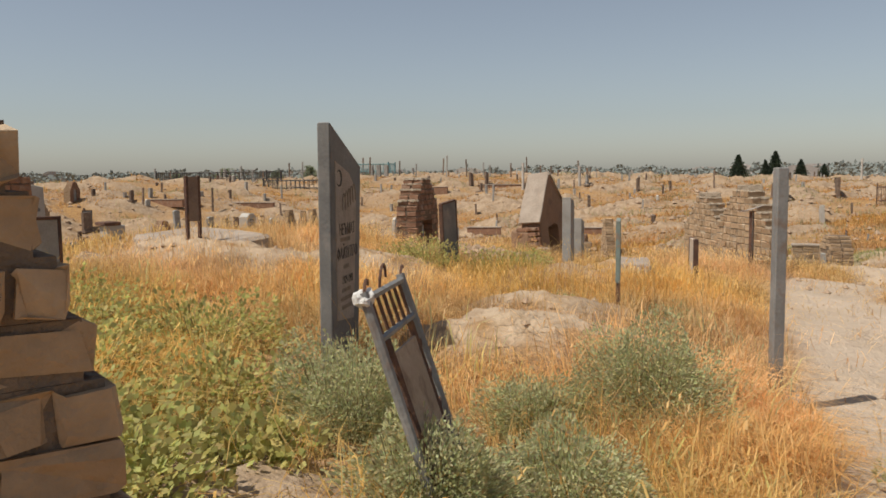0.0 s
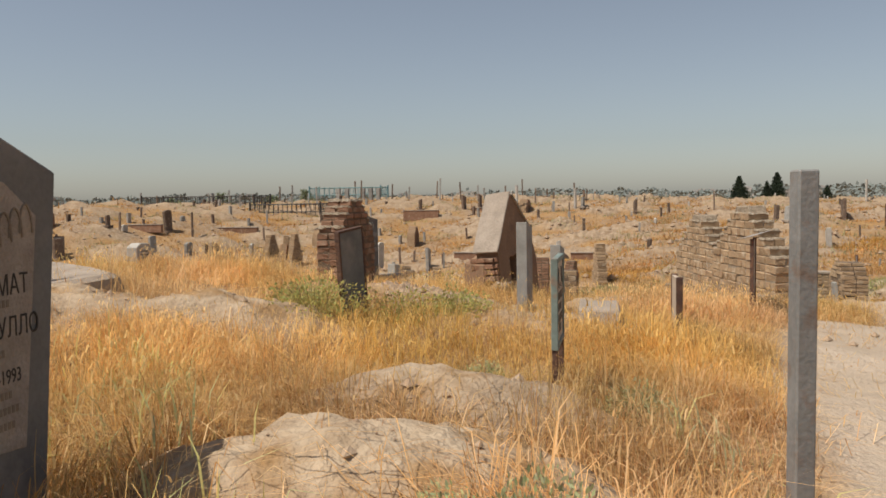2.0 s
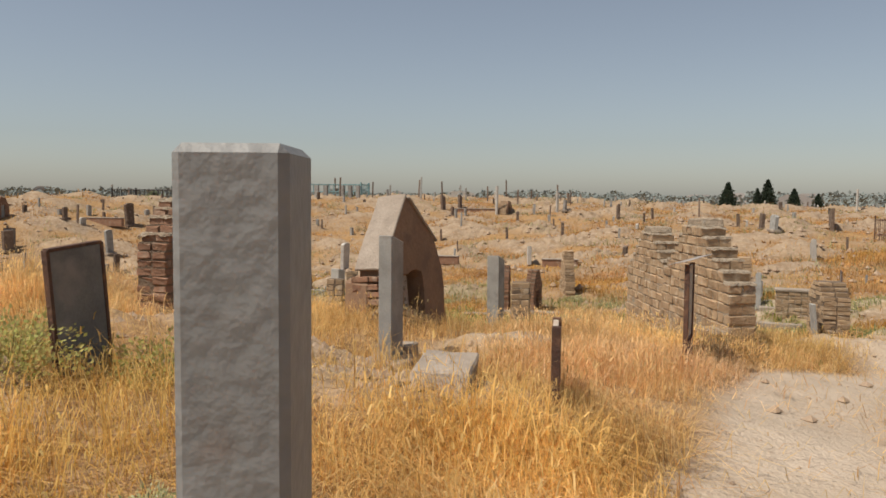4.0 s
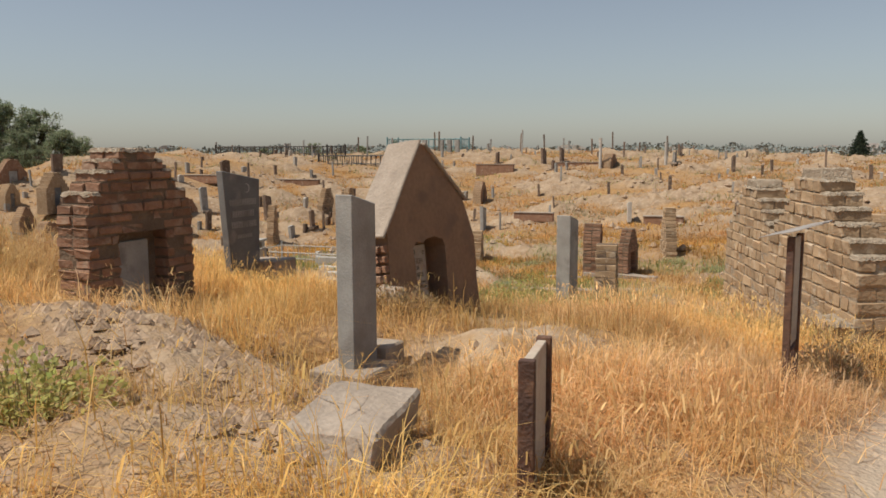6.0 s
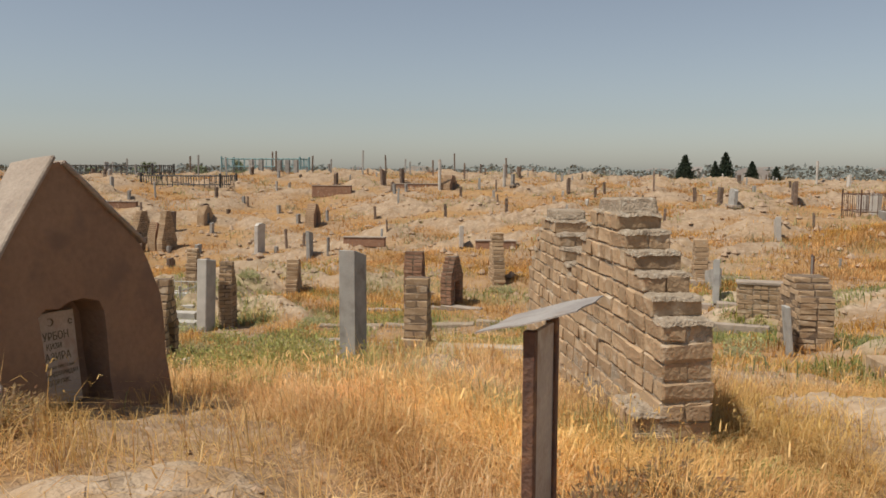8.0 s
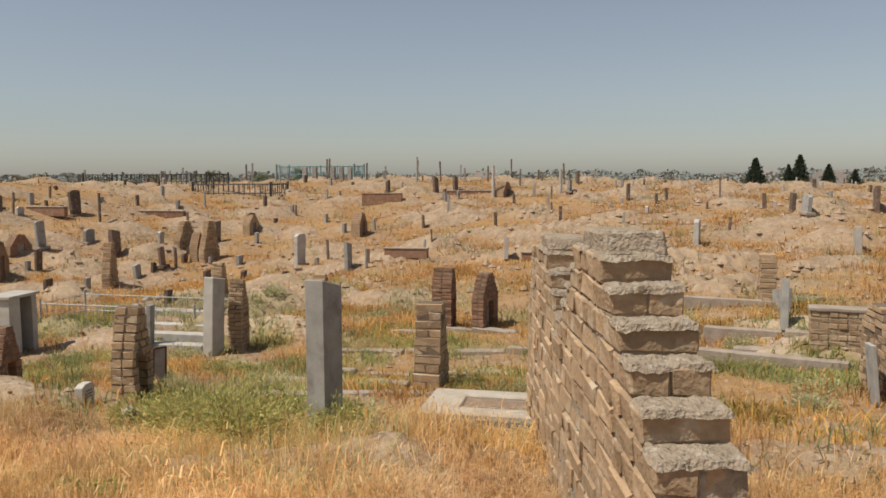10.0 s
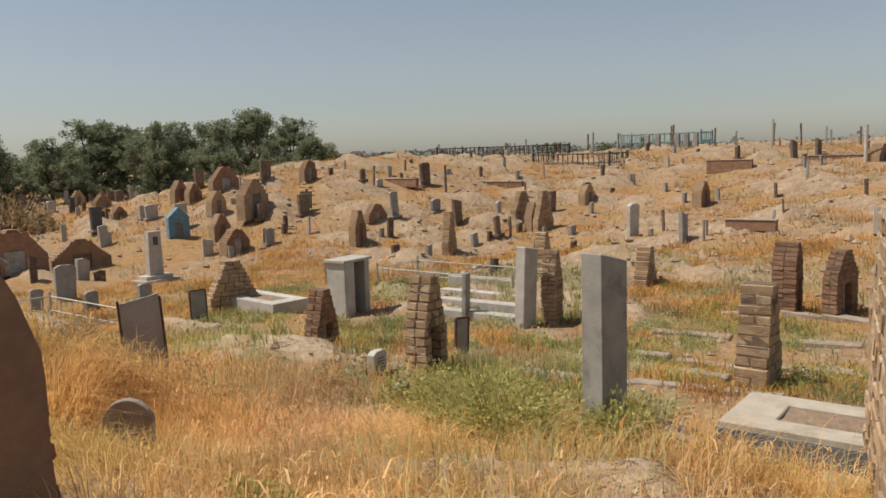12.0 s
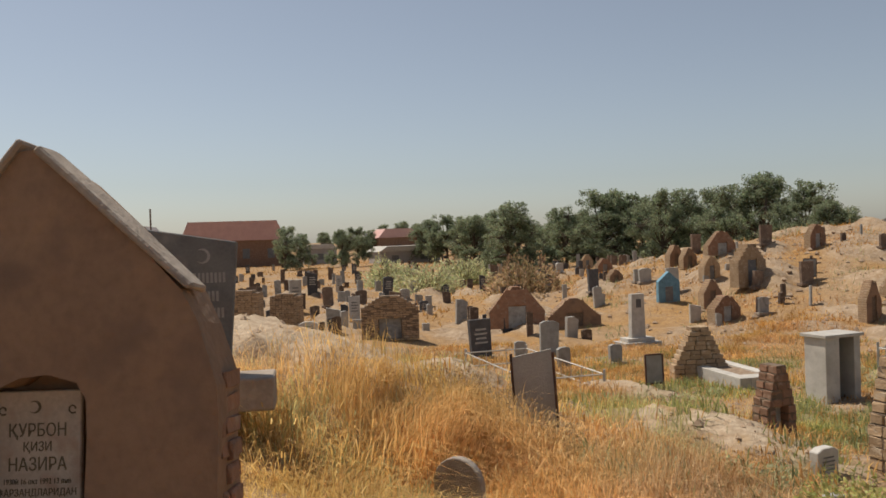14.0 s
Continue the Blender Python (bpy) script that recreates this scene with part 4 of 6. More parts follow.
def disc_marker():
    t = thing("round_headstone", -2.9, 14.33, "small round-topped brown headstone in dry grass", "gravestone", turn=-48, sink=0.1)
    h = -0.5 - gz(-2.9, 14.33) + 0.1
    bm = bmesh.new()
    prism(bm, [(-0.17, 0)] + [(0.17, 0)] + [(0.17 * math.cos(a), h - 0.17 + 0.17 * math.sin(a)) for a in np.linspace(0, math.pi, 12)], -0.03, 0.03, 0.006)
    part("slab", bm, ENGRAVED, t)
    t = thing("tin_plate_marker", -4.95, 15.7, "grey sheet plate between two dark posts", "grave marker", turn=-30, lean=3, sink=0.1)
    h = -0.22 - gz(-4.95, 15.7) + 0.1
    bm = bmesh.new()
    prism(bm, [(-0.18, 0.15), (0.18, 0.15), (0.18, h + 0.03), (-0.18, h - 0.03)], -0.008, 0.008, 0.002)
    part("plate", bm, PALE, t)
    for y in (-0.19, 0.19):
        bm = bmesh.new()
        box(bm, 0, y, 0, 0.03, 0.022, h, 0.002)
        part("post", bm, RUST, t)


disc_marker()



# ---- kinds of graves that repeat over the slopes ----
TONES = {"grey": (CONCRETE, "grey concrete"), "pale": (PALE, "pale stone"), "dark": (DARK, "dark polished"), "brown": (BROWN, "brown weathered")}


def turn_of(x, y, span=10):
    return 1 + span * math.sin(x * 3.7 + y * 5.1)


def far_markers(places):
    """The countless low stones of the plain and the far hill, one mass for each stone."""
    for tone, (mat, word) in TONES.items():
        bm = bmesh.new()
        for k, (x, y, h, w, kind) in enumerate(places):
            if kind != tone:
                continue
            d = 0.06 + 0.2 * w
            m = pose(x, y, gz(x, y) - 0.12, 3 * math.sin(x * 9), 3 * math.sin(y * 7), turn_of(x, y))
            hh, cut = h + 0.12, (0.0, 0.2, 0.12)[k % 3] * w
            a = [(-w * 0.46, 0), (w * 0.46, 0), (w / 2, hh - cut), (w * 0.1, hh), (-w / 2, hh - (cut if k % 3 == 2 else 0))]
            f = [bm.verts.new(m @ Vector((d / 2, p, q))) for p, q in a]
            b = [bm.verts.new(m @ Vector((-d / 2, p, q))) for p, q in a]
            bm.faces.new(f)
            bm.faces.new(b[::-1])
            for i in range(5):
                bm.faces.new((f[i], b[i], b[(i + 1) % 5], f[(i + 1) % 5]))
        me = bpy.data.meshes.new("far_gravestones")
        bm.to_mesh(me)
        bm.free()
        me.materials.append(mat)
        tagged(new("far_gravestones", me), word + " low gravestones crowding the far plots", "gravestones", kind="stuff")


def marker(x, y, h, w, tone="grey"):
    mat, word = TONES[tone]
    k = int(abs(x * 7 + y * 3)) % 3
    label = (word + " upright gravestone", word + " slanted gravestone slab", word + " leaning gravestone")[k] + " on a bare slope"
    t = thing("gravestone", x, y, label, "gravestone", turn=turn_of(x, y), lean=(4 if k == 2 else 1) * math.sin(x * 9), tilt=3 * math.sin(y * 7), sink=0.12, group="gravestones of the slopes")
    d = min(0.16, 0.05 + w * 0.18)
    bm = bmesh.new()
    hh = h + 0.12
    top = ([(w / 2, hh), (-w / 2, hh)], [(w / 2, hh - 0.2 * w), (-w / 2, hh)], [(w / 2, hh - 0.12 * w), (w * 0.25, hh), (-w * 0.25, hh), (-w / 2, hh - 0.12 * w)])[k]
    prism(bm, [(-w * 0.46, 0), (w * 0.46, 0)] + top, -d / 2, d / 2, 0.008)
    part("slab", bm, mat, t)
    if h > 0.5 and k != 1:
        bm = bmesh.new()
        box(bm, 0.02, 0, 0.06, d + 0.22, w + 0.16, 0.12, 0.012)
        part("plinth", bm, ROOF_PLASTER if tone != "brown" else BROWN, t)
    if tone in ("dark", "pale") and y < 30:
        bm = bmesh.new()
        for i in range(4):
            box(bm, d / 2, 0, hh * (0.45 + 0.1 * i), 0.004, w * (0.6 - 0.1 * (i % 2)), hh * 0.04, 0)
        tagged(part("worn_writing", bm, PALE if tone == "dark" else SLATE, t), kind="stuff")
    return t


def plate_marker(x, y, h, w):
    t = thing("framed_plate", x, y, "grey plate in a dark iron frame on legs", "grave marker", turn=turn_of(x, y) - 12, lean=3 * math.sin(x * 5), sink=0.1, group="framed plates")
    for s in (-1, 1):
        bm = bmesh.new()
        box(bm, 0, s * w / 2, 0, 0.035, 0.03, h + 0.1, 0.003)
        part("frame_side", bm, RUST, t)
    for z in (h + 0.08, 0.25 * h):
        bm = bmesh.new()
        box(bm, 0, 0, z, 0.034, w - 0.03, 0.03, 0.003)
        part("frame_rail", bm, RUST, t)
    bm = bmesh.new()
    box(bm, 0, 0, 0.25 * h + 0.03, 0.016, w - 0.03, 0.75 * h + 0.05, 0.001)
    part("plate", bm, CONCRETE, t)


def tall_stele(x, y, h, w, tone="pale"):
    t = thing("monument", x, y, "tall pale stone monument on stepped plinths", "gravestone", turn=turn_of(x, y), sink=0.1)
    bm = bmesh.new()
    prism(bm, [(-w / 2, 0), (w / 2, 0), (w * 0.42, h + 0.1), (-w * 0.42, h + 0.1)], -0.12, 0.12, 0.01)
    part("shaft", bm, PALE, t)
    for k in range(2):
        bm = bmesh.new()
        box(bm, 0, 0, 0, 0.9 - 0.3 * k, 1.5 - 0.4 * k, 0.2 + 0.14 * k, 0.01)
        part("plinth_step", bm, PALE, t)
    bm = bmesh.new()
    box(bm, 0.115, 0.02, h * 0.78, 0.012, w * 0.35, h * 0.17, 0.002)
    part("portrait_plate", bm, DARK, t, "dark oval plate left plain")


def gable_tomb(x, y, h, w, tone="brick"):
    d = min(0.6, 0.25 + 0.2 * w)
    k = int(abs(x * 5 + y * 11)) % 3
    skin = (BRICK_RED, BRICK, PLASTER)[k]
    label = ("brown brick gable tomb with a niche", "stepped brick tomb front with plastered niche", "round-shouldered brick tomb with a niche")[k]
    t = thing("gable_tomb", x, y, label + " on a slope", "tomb", turn=turn_of(x, y, 8), sink=0.1, group="gable tombs of the slopes")
    hh, low = h + 0.1, (h + 0.1) * (0.55 if w < h * 1.3 else 0.4)
    if k == 0 or tone == "tomb":
        outline = [(-w / 2, 0), (w / 2, 0), (w / 2, low), (w * 0.06, hh), (-w * 0.06, hh), (-w / 2, low)]
    elif k == 1:
        outline = [(-w / 2, 0), (w / 2, 0)]
        n = 5
        for i in range(n):
            y0, z0, z1 = w / 2 - i * w * 0.42 / n, low + (hh - low) * i / n, low + (hh - low) * (i + 1) / n
            outline += [(y0, z0), (y0, z1)] if i == 0 else [(y0, z0 + 0.001), (y0, z1)]
        right = outline[2:]
        outline += [(-a, b) for a, b in right[::-1]]
    else:
        outline = [(-w / 2, 0), (w / 2, 0)] + [(w / 2, low), (w * 0.34, low + (hh - low) * 0.35), (w * 0.2, low + (hh - low) * 0.75), (w * 0.07, hh), (-w * 0.09, hh), (-w * 0.22, low + (hh - low) * 0.68), (-w * 0.36, low + (hh - low) * 0.35), (-w / 2, low)]
    bm = bmesh.new()
    prism(bm, outline, -d, -0.06, 0.004)
    part("body", bm, skin, t)
    # front skin with the niche left open
    ny, nz = w * 0.16, low + (hh - low) * 0.25
    bm = bmesh.new()
    for s in (-1, 1):
        side = [(s * ny, 0), (s * w / 2, 0)] + [(s * abs(a), b) for a, b in outline[2:] if a > ny and b <= hh][:12]
        side.append((s * ny, min(hh - 0.02, max([b for a, b in outline if a > 0.02 * w] + [low]))))
        side = [(a, b) for i, (a, b) in enumerate(side) if i < 2 or b > 0.05]
        try:
            prism(bm, side, -0.064, 0.0, 0)
        except ValueError:
            pass
    box(bm, -0.034, 0, nz, 0.064, 2 * ny + 0.01, max(0.05, hh * 0.93 - nz), 0)
    part("front", bm, skin, t)
    bm = bmesh.new()
    box(bm, -0.055, 0, 0.0, 0.02, 2 * ny - 0.01, nz * 0.95, 0.002)
    part("niche_plate", bm, (CONCRETE, SLATE, DARK_MORTAR)[k], t)
    bm = bmesh.new()
    rows = max(5, int(hh / 0.09))
    for i in range(rows):
        z = i * hh / rows
        half = w / 2 if z < low else w / 2 * (1 - (z - low) / max(0.05, hh - low) * 0.9)
        if half > 0.05:
            box(bm, -d / 2, -half - 0.004, z, d * 0.96, 0.03, hh / rows * 0.8, 0.006)
            box(bm, -d / 2, half + 0.004, z, d * 0.96, 0.03, hh / rows * 0.8, 0.006)
    tagged(part("brick_edging", bm, BRICK, t), kind="stuff")
    return t


def brick_stack(x, y, h, w):
    t = thing("brick_stack", x, y, "weathered stepped stack of bricks from a ruined tomb", "brick ruin", turn=turn_of(x, y, 14), sink=0.08, group="ruined brick stacks")
    r = random.Random(int(x * 100) + int(y * 10))
    n = max(5, int(h / 0.09))
    d = 0.32
    for k in range(n):
        s = k / n
        half = w / 2 * (1 - 0.75 * max(0, s - 0.25) / 0.75)
        ch = (h + 0.08) / n
        m = max(1, round(half * 2 / 0.24))
        for i in range(m):
            step = 2 * half / m
            brick(d, step - 0.014, ch - 0.012, BRICK, t, r.uniform(-0.015, 0.015), -half + step * (i + 0.5), (k + 0.5) * ch, r)
    bm = bmesh.new()
    prism(bm, [(-w * 0.48, 0), (w * 0.48, 0), (w * 0.46, h * 0.25), (w * 0.1, h * 0.95), (-w * 0.1, h * 0.95), (-w * 0.46, h * 0.25)], -d / 2 + 0.02, d / 2 - 0.02, 0)
    part("mortar", bm, DARK_MORTAR, t)
    return t


def low_wall(x, y, h, w):
    t = thing("low_brick_wall", x, y, "low brown brick wall of a family plot", "wall", turn=3, sink=0.1, group="low plot walls")
    bm = bmesh.new()
    box(bm, 0, 0, 0, w, 0.28, h + 0.1, 0.02)
    part("body", bm, BRICK_RED, t)
    bm = bmesh.new()
    box(bm, 0, 0, h + 0.1, w + 0.04, 0.33, 0.05, 0.012)
    part("coping", bm, ROOF_PLASTER, t)


def thin_post(x, y, h, w):
    t = thing("iron_post", x, y, "thin rusty iron post standing in earth", "post", lean=3 * math.sin(x * 11), tilt=3 * math.cos(y * 5), sink=0.1, group="thin posts")
    bm = bmesh.new()
    box(bm, 0, 0, 0, max(0.04, w * 0.7), max(0.04, w * 0.7), h + 0.1, 0.006)
    part("shaft", bm, BROWN if int(abs(x * 10)) % 2 else CONCRETE, t)


def blue_tomb(x, y, h, w):
    t = thing("blue_tomb", x, y, "small blue-painted gable tomb front", "tomb", turn=-8, sink=0.1)
    bm = bmesh.new()
    prism(bm, [(-w / 2, 0), (w / 2, 0), (w / 2, h * 0.7), (0, h), (-w / 2, h * 0.7)], -0.3, 0, 0.01)
    part("body", bm, BLUE_PAINT, t)
    bm = bmesh.new()
    box(bm, 0, 0, 0.15, 0.02, w * 0.35, h * 0.45, 0.004)
    part("niche_plate", bm, SLATE, t)


def iron_fence(x, y, along, deep, h, mat, label, gap=0.25, turn=0.0):
    t = thing("plot_fence", x, y, label, "fence", turn=turn, sink=0.05)
    sides = (((-along / 2, -deep / 2), (along / 2, -deep / 2)), ((along / 2, -deep / 2), (along / 2, deep / 2)), ((along / 2, deep / 2), (-along / 2, deep / 2)), ((-along / 2, deep / 2), (-along / 2, -deep / 2)))
    for a, b in sides:
        for z in (0.25 * h, 0.92 * h):
            bm = bmesh.new()
            bar(bm, (*a, z), (*b, z), 0.035 if y > 50 else 0.016, 4)
            part("rail", bm, mat, t)
        bm = bmesh.new()
        bar(bm, (*a, 0), (*a, h * 1.12), 0.09 if y > 50 else 0.03, 5)
        part("post", bm, mat, t)
        n = max(2, int(math.dist(a, b) / gap))
        for k in range(1, n):
            bm = bmesh.new()
            px, py = a[0] + (b[0] - a[0]) * k / n, a[1] + (b[1] - a[1]) * k / n
            bar(bm, (px, py, 0.0), (px, py, h), 0.03 if y > 50 else 0.01, 4)
            part("picket", bm, mat, t)
    return t


gable_bricks(-2.35, 27.3, 1.35, 0.55, 0.45, 57, "brown brick tomb with a narrow niche", BRICK_RED, 2, 5)
gable_bricks(-1.45, 27.4, 1.2, 1.0, 0.28, 59, "wide dark brown gable tomb with a niche", BRICK_RED, -8, 6)


# Graves across the slopes
blue_tomb(-31.70, 33.44, 1.57, 1.05)
brick_stack(-0.69, 30.35, 1.36, 0.92)
brick_stack(-9.71, 30.49, 0.98, 0.56)
brick_stack(-6.29, 29.65, 0.98, 1.05)
brick_stack(-18.22, 37.05, 1.71, 0.82)
brick_stack(-19.48, 46.50, 0.94, 0.91)
brick_stack(-13.96, 23.27, 1.16, 1.22)
brick_stack(4.47, 28.75, 1.12, 0.91)
brick_stack(-19.47, 44.33, 1.24, 1.50)
brick_stack(-17.49, 43.09, 1.84, 1.07)
gable_tomb(-27.18, 33.41, 1.10, 1.33)
gable_tomb(-38.89, 34.54, 0.71, 0.86)
gable_tomb(-35.66, 39.17, 1.23, 1.64)
gable_tomb(-47.85, 38.47, 0.96, 1.11)
gable_tomb(-29.58, 34.36, 1.25, 0.96)
gable_tomb(-17.90, 43.13, 1.29, 0.76)
gable_tomb(-24.99, 40.07, 0.82, 1.13)
gable_tomb(-30.24, 27.88, 1.25, 2.38)
gable_tomb(-64.57, 45.31, 1.30, 1.04)
gable_tomb(-6.87, 61.16, 0.94, 2.21, "tomb")
gable_tomb(-22.96, 36.81, 1.61, 0.78)
gable_tomb(-30.58, 37.20, 1.93, 1.69)
gable_tomb(-36.83, 37.93, 1.04, 0.88)
gable_tomb(-32.56, 42.65, 1.21, 0.99)
gable_tomb(-12.11, 48.84, 1.14, 1.12)
gable_tomb(-38.70, 38.27, 1.24, 0.98)
gable_tomb(-30.09, 25.17, 1.65, 2.40)
gable_tomb(-18.17, 48.78, 1.00, 0.93)
gable_tomb(-33.09, 36.75, 1.17, 1.00)
low_wall(-9.83, 62.85, 0.25, 3.36)
low_wall(-6.92, 39.31, 0.25, 1.67)
low_wall(-14.13, 57.69, 0.62, 2.55)
low_wall(-28.11, 45.36, 0.36, 2.25)
low_wall(-24.62, 49.64, 0.25, 3.49)
low_wall(-51.50, 19.80, 0.37, 2.26)
low_wall(-1.41, 36.77, 0.25, 1.43)
marker(-37.03, 32.18, 1.21, 0.65, "dark")
marker(-24.12, 43.40, 0.67, 0.70, "grey")
marker(-43.49, 17.15, 1.82, 0.70, "pale")
marker(7.99, 45.06, 0.75, 0.70, "grey")
marker(-21.72, 22.98, 1.11, 0.61, "grey")
marker(3.47, 37.71, 0.86, 0.70, "pale")
marker(-35.82, 18.19, 0.93, 0.69, "grey")
marker(7.60, 34.73, 0.81, 0.70, "pale")
marker(-28.23, 19.48, 0.54, 0.70, "grey")
marker(-2.66, 36.82, 0.64, 0.56, "pale")
marker(7.90, 47.86, 0.80, 0.70, "brown")
marker(-52.58, 19.19, 1.40, 0.70, "dark")
marker(-11.85, 40.51, 1.32, 0.70, "pale")
marker(-33.31, 34.63, 1.28, 0.70, "pale")
marker(-17.92, 40.10, 0.85, 0.36, "brown")
marker(-27.09, 46.26, 1.31, 0.70, "brown")
marker(12.60, 42.90, 0.69, 0.70, "pale")
marker(-29.18, 39.04, 1.05, 0.70, "brown")
marker(-21.60, 42.03, 1.21, 0.70, "brown")
marker(10.82, 46.25, 1.01, 0.70, "brown")
marker(-48.54, 35.39, 0.71, 0.57, "pale")
marker(-5.14, 10.29, 0.28, 0.40, "pale")
marker(-46.78, 33.82, 0.68, 0.55, "dark")
marker(-3.42, 71.43, 0.79, 0.70, "brown")
marker(-28.35, 32.60, 0.77, 0.50, "pale")
marker(-15.76, 28.16, 0.74, 0.35, "brown")
marker(-19.72, 21.21, 0.61, 0.34, "grey")
marker(-29.33, 43.52, 0.65, 0.38, "brown")
marker(-3.01, 17.16, 0.25, 0.16, "grey")
marker(-46.45, 21.42, 0.86, 0.70, "brown")
marker(4.64, 27.82, 0.54, 0.70, "grey")
marker(-20.78, 20.43, 1.19, 0.70, "dark")
marker(-61.57, 35.25, 1.04, 0.70, "brown")
marker(-7.75, 24.36, 1.02, 0.22, "grey")
marker(0.69, 57.86, 0.96, 0.70, "brown")
marker(-8.61, 37.64, 1.08, 0.51, "grey")
marker(-30.15, 37.12, 0.78, 0.56, "brown")
marker(-49.09, 23.56, 1.27, 0.70, "dark")
marker(-51.51, 32.88, 0.72, 0.50, "pale")
marker(-17.58, 23.11, 0.53, 0.39, "grey")
marker(-26.79, 34.81, 0.71, 0.52, "grey")
marker(-17.36, 21.54, 0.50, 0.38, "grey")
marker(-34.26, 40.79, 1.03, 0.70, "brown")
marker(-27.86, 16.17, 0.62, 0.70, "pale")
marker(-15.75, 63.74, 0.87, 0.70, "brown")
marker(-24.89, 41.20, 1.25, 0.47, "grey")
marker(-37.64, 19.51, 1.26, 0.56, "pale")
marker(-40.70, 40.82, 1.19, 0.70, "brown")
marker(-11.98, 62.56, 1.11, 0.70, "brown")
marker(-34.67, 31.31, 0.68, 0.62, "pale")
marker(-11.13, 64.59, 1.10, 0.70, "brown")
marker(-18.47, 48.98, 0.91, 0.70, "brown")
marker(-18.84, 46.08, 1.05, 0.70, "brown")
marker(-73.93, 50.61, 1.11, 0.63, "grey")
marker(-37.25, 34.88, 0.70, 0.41, "pale")
marker(-2.99, 61.18, 0.74, 0.70, "grey")
marker(-15.52, 42.24, 0.41, 0.57, "grey")
marker(7.07, 50.00, 0.71, 0.70, "brown")
marker(-4.52, 18.41, 0.27, 0.29, "pale")
marker(12.08, 39.13, 0.26, 0.70, "grey")
plate_marker(-29.42, 39.40, 1.01, 0.60)
plate_marker(6.92, 28.26, 0.65, 0.56)
plate_marker(-5.34, 21.10, 0.62, 0.25)
plate_marker(-12.03, 21.04, 0.64, 0.34)
plate_marker(-26.83, 34.75, 0.71, 0.47)
tall_stele(-24.64, 27.74, 1.84, 0.60, "pale")
thin_post(5.58, 56.20, 1.08, 0.14)
thin_post(-24.42, 54.43, 0.96, 0.14)
thin_post(-18.15, 53.85, 0.53, 0.14)
thin_post(-6.71, 42.23, 0.56, 0.09)
thin_post(-26.40, 36.85, 0.84, 0.14)
thin_post(-11.18, 41.93, 0.88, 0.14)
thin_post(-34.81, 39.49, 0.85, 0.14)
thin_post(-8.64, 52.59, 0.78, 0.14)
thin_post(-6.46, 40.11, 0.75, 0.12)
thin_post(-21.70, 48.11, 0.75, 0.14)
thin_post(-17.56, 40.52, 0.84, 0.14)
thin_post(-29.94, 47.75, 0.67, 0.14)
thin_post(4.71, 40.42, 0.52, 0.14)
thin_post(-3.72, 58.09, 0.74, 0.14)
thin_post(9.51, 38.07, 0.60, 0.11)
thin_post(-7.87, 37.51, 0.73, 0.10)
thin_post(-18.72, 44.09, 0.67, 0.14)
thin_post(-3.12, 69.22, 0.94, 0.14)
thin_post(-24.99, 45.40, 1.44, 0.14)
thin_post(-28.73, 43.75, 1.08, 0.14)
thin_post(-30.12, 40.12, 0.80, 0.14)
thin_post(-2.88, 61.20, 0.51, 0.14)
thin_post(-32.05, 44.85, 0.51, 0.14)
thin_post(8.00, 29.88, 0.25, 0.08)
thin_post(-8.19, 38.63, 0.56, 0.09)
thin_post(4.54, 50.11, 0.32, 0.14)



# ---- plots, far things ----
iron_fence(-25.0, 60.0, 5.5, 3.0, 0.85, IRON, "dark iron fence round a family plot on the hill", 0.35, 4)
iron_fence(-35.5, 66.0, 10.0, 4.0, 0.8, IRON, "long dark iron fence round family plots", 0.4, 6)
iron_fence(-26.2, 76.5, 7.0, 3.0, 1.0, TEAL, "teal iron fence on the hill crest", 0.5, 4)
iron_fence(-44.0, 73.0, 10.0, 3.0, 0.8, IRON, "dark iron fence on the hill crest", 0.4, 4)
iron_fence(-10.2, 27.4, 4.2, 1.6, 0.62, PALE, "white lattice fence round a grave plot", 0.2, 0)
iron_fence(-15.0, 19.6, 4.2, 1.6, 0.5, PALE, "low white pipe fence round a grave", 0.5, 0)
iron_fence(12.8, 41.5, 2.2, 1.8, 0.95, RUST, "dark iron fence round a pale gravestone", 0.2, 4)
marker(12.6, 41.6, 0.85, 0.6, "pale")
for k in range(26):
    r = random.Random(900 + k)
    thin_post(-42 + 1.5 * k + r.uniform(-0.6, 0.6), 66 + r.uniform(-4, 10) + 0.15 * k, r.uniform(0.9, 1.9), 0.16)
for x, y in ((-23.6, 73.0), (-22.9, 73.1), (-22.2, 73.2), (-24.8, 72.0), (-25.4, 71.4)):
    t = thing("concrete_pillar", x, y, "tall grey concrete pillar on the hill crest", "pillar", sink=0.1, group="pillars on the crest")
    bm = bmesh.new()
    box(bm, 0, 0, 0, 0.35, 0.35, 2.02 - gz(x, y) + 0.1, 0.02)
    part("shaft", bm, CONCRETE, t)
for x, y, h in ((-7.6, 60.0, 1.88), (-3.5, 61.0, 1.6), (20.6, 79.7, 2.05)):
    t = thing("pale_pole", x, y, "thin pale pole on the hill", "pole", sink=0.1, group="pale poles")
    bm = bmesh.new()
    bar(bm, (0, 0, 0), (0, 0, h - gz(x, y) + 0.1), 0.1, 8)
    part("shaft", bm, PALE, t)


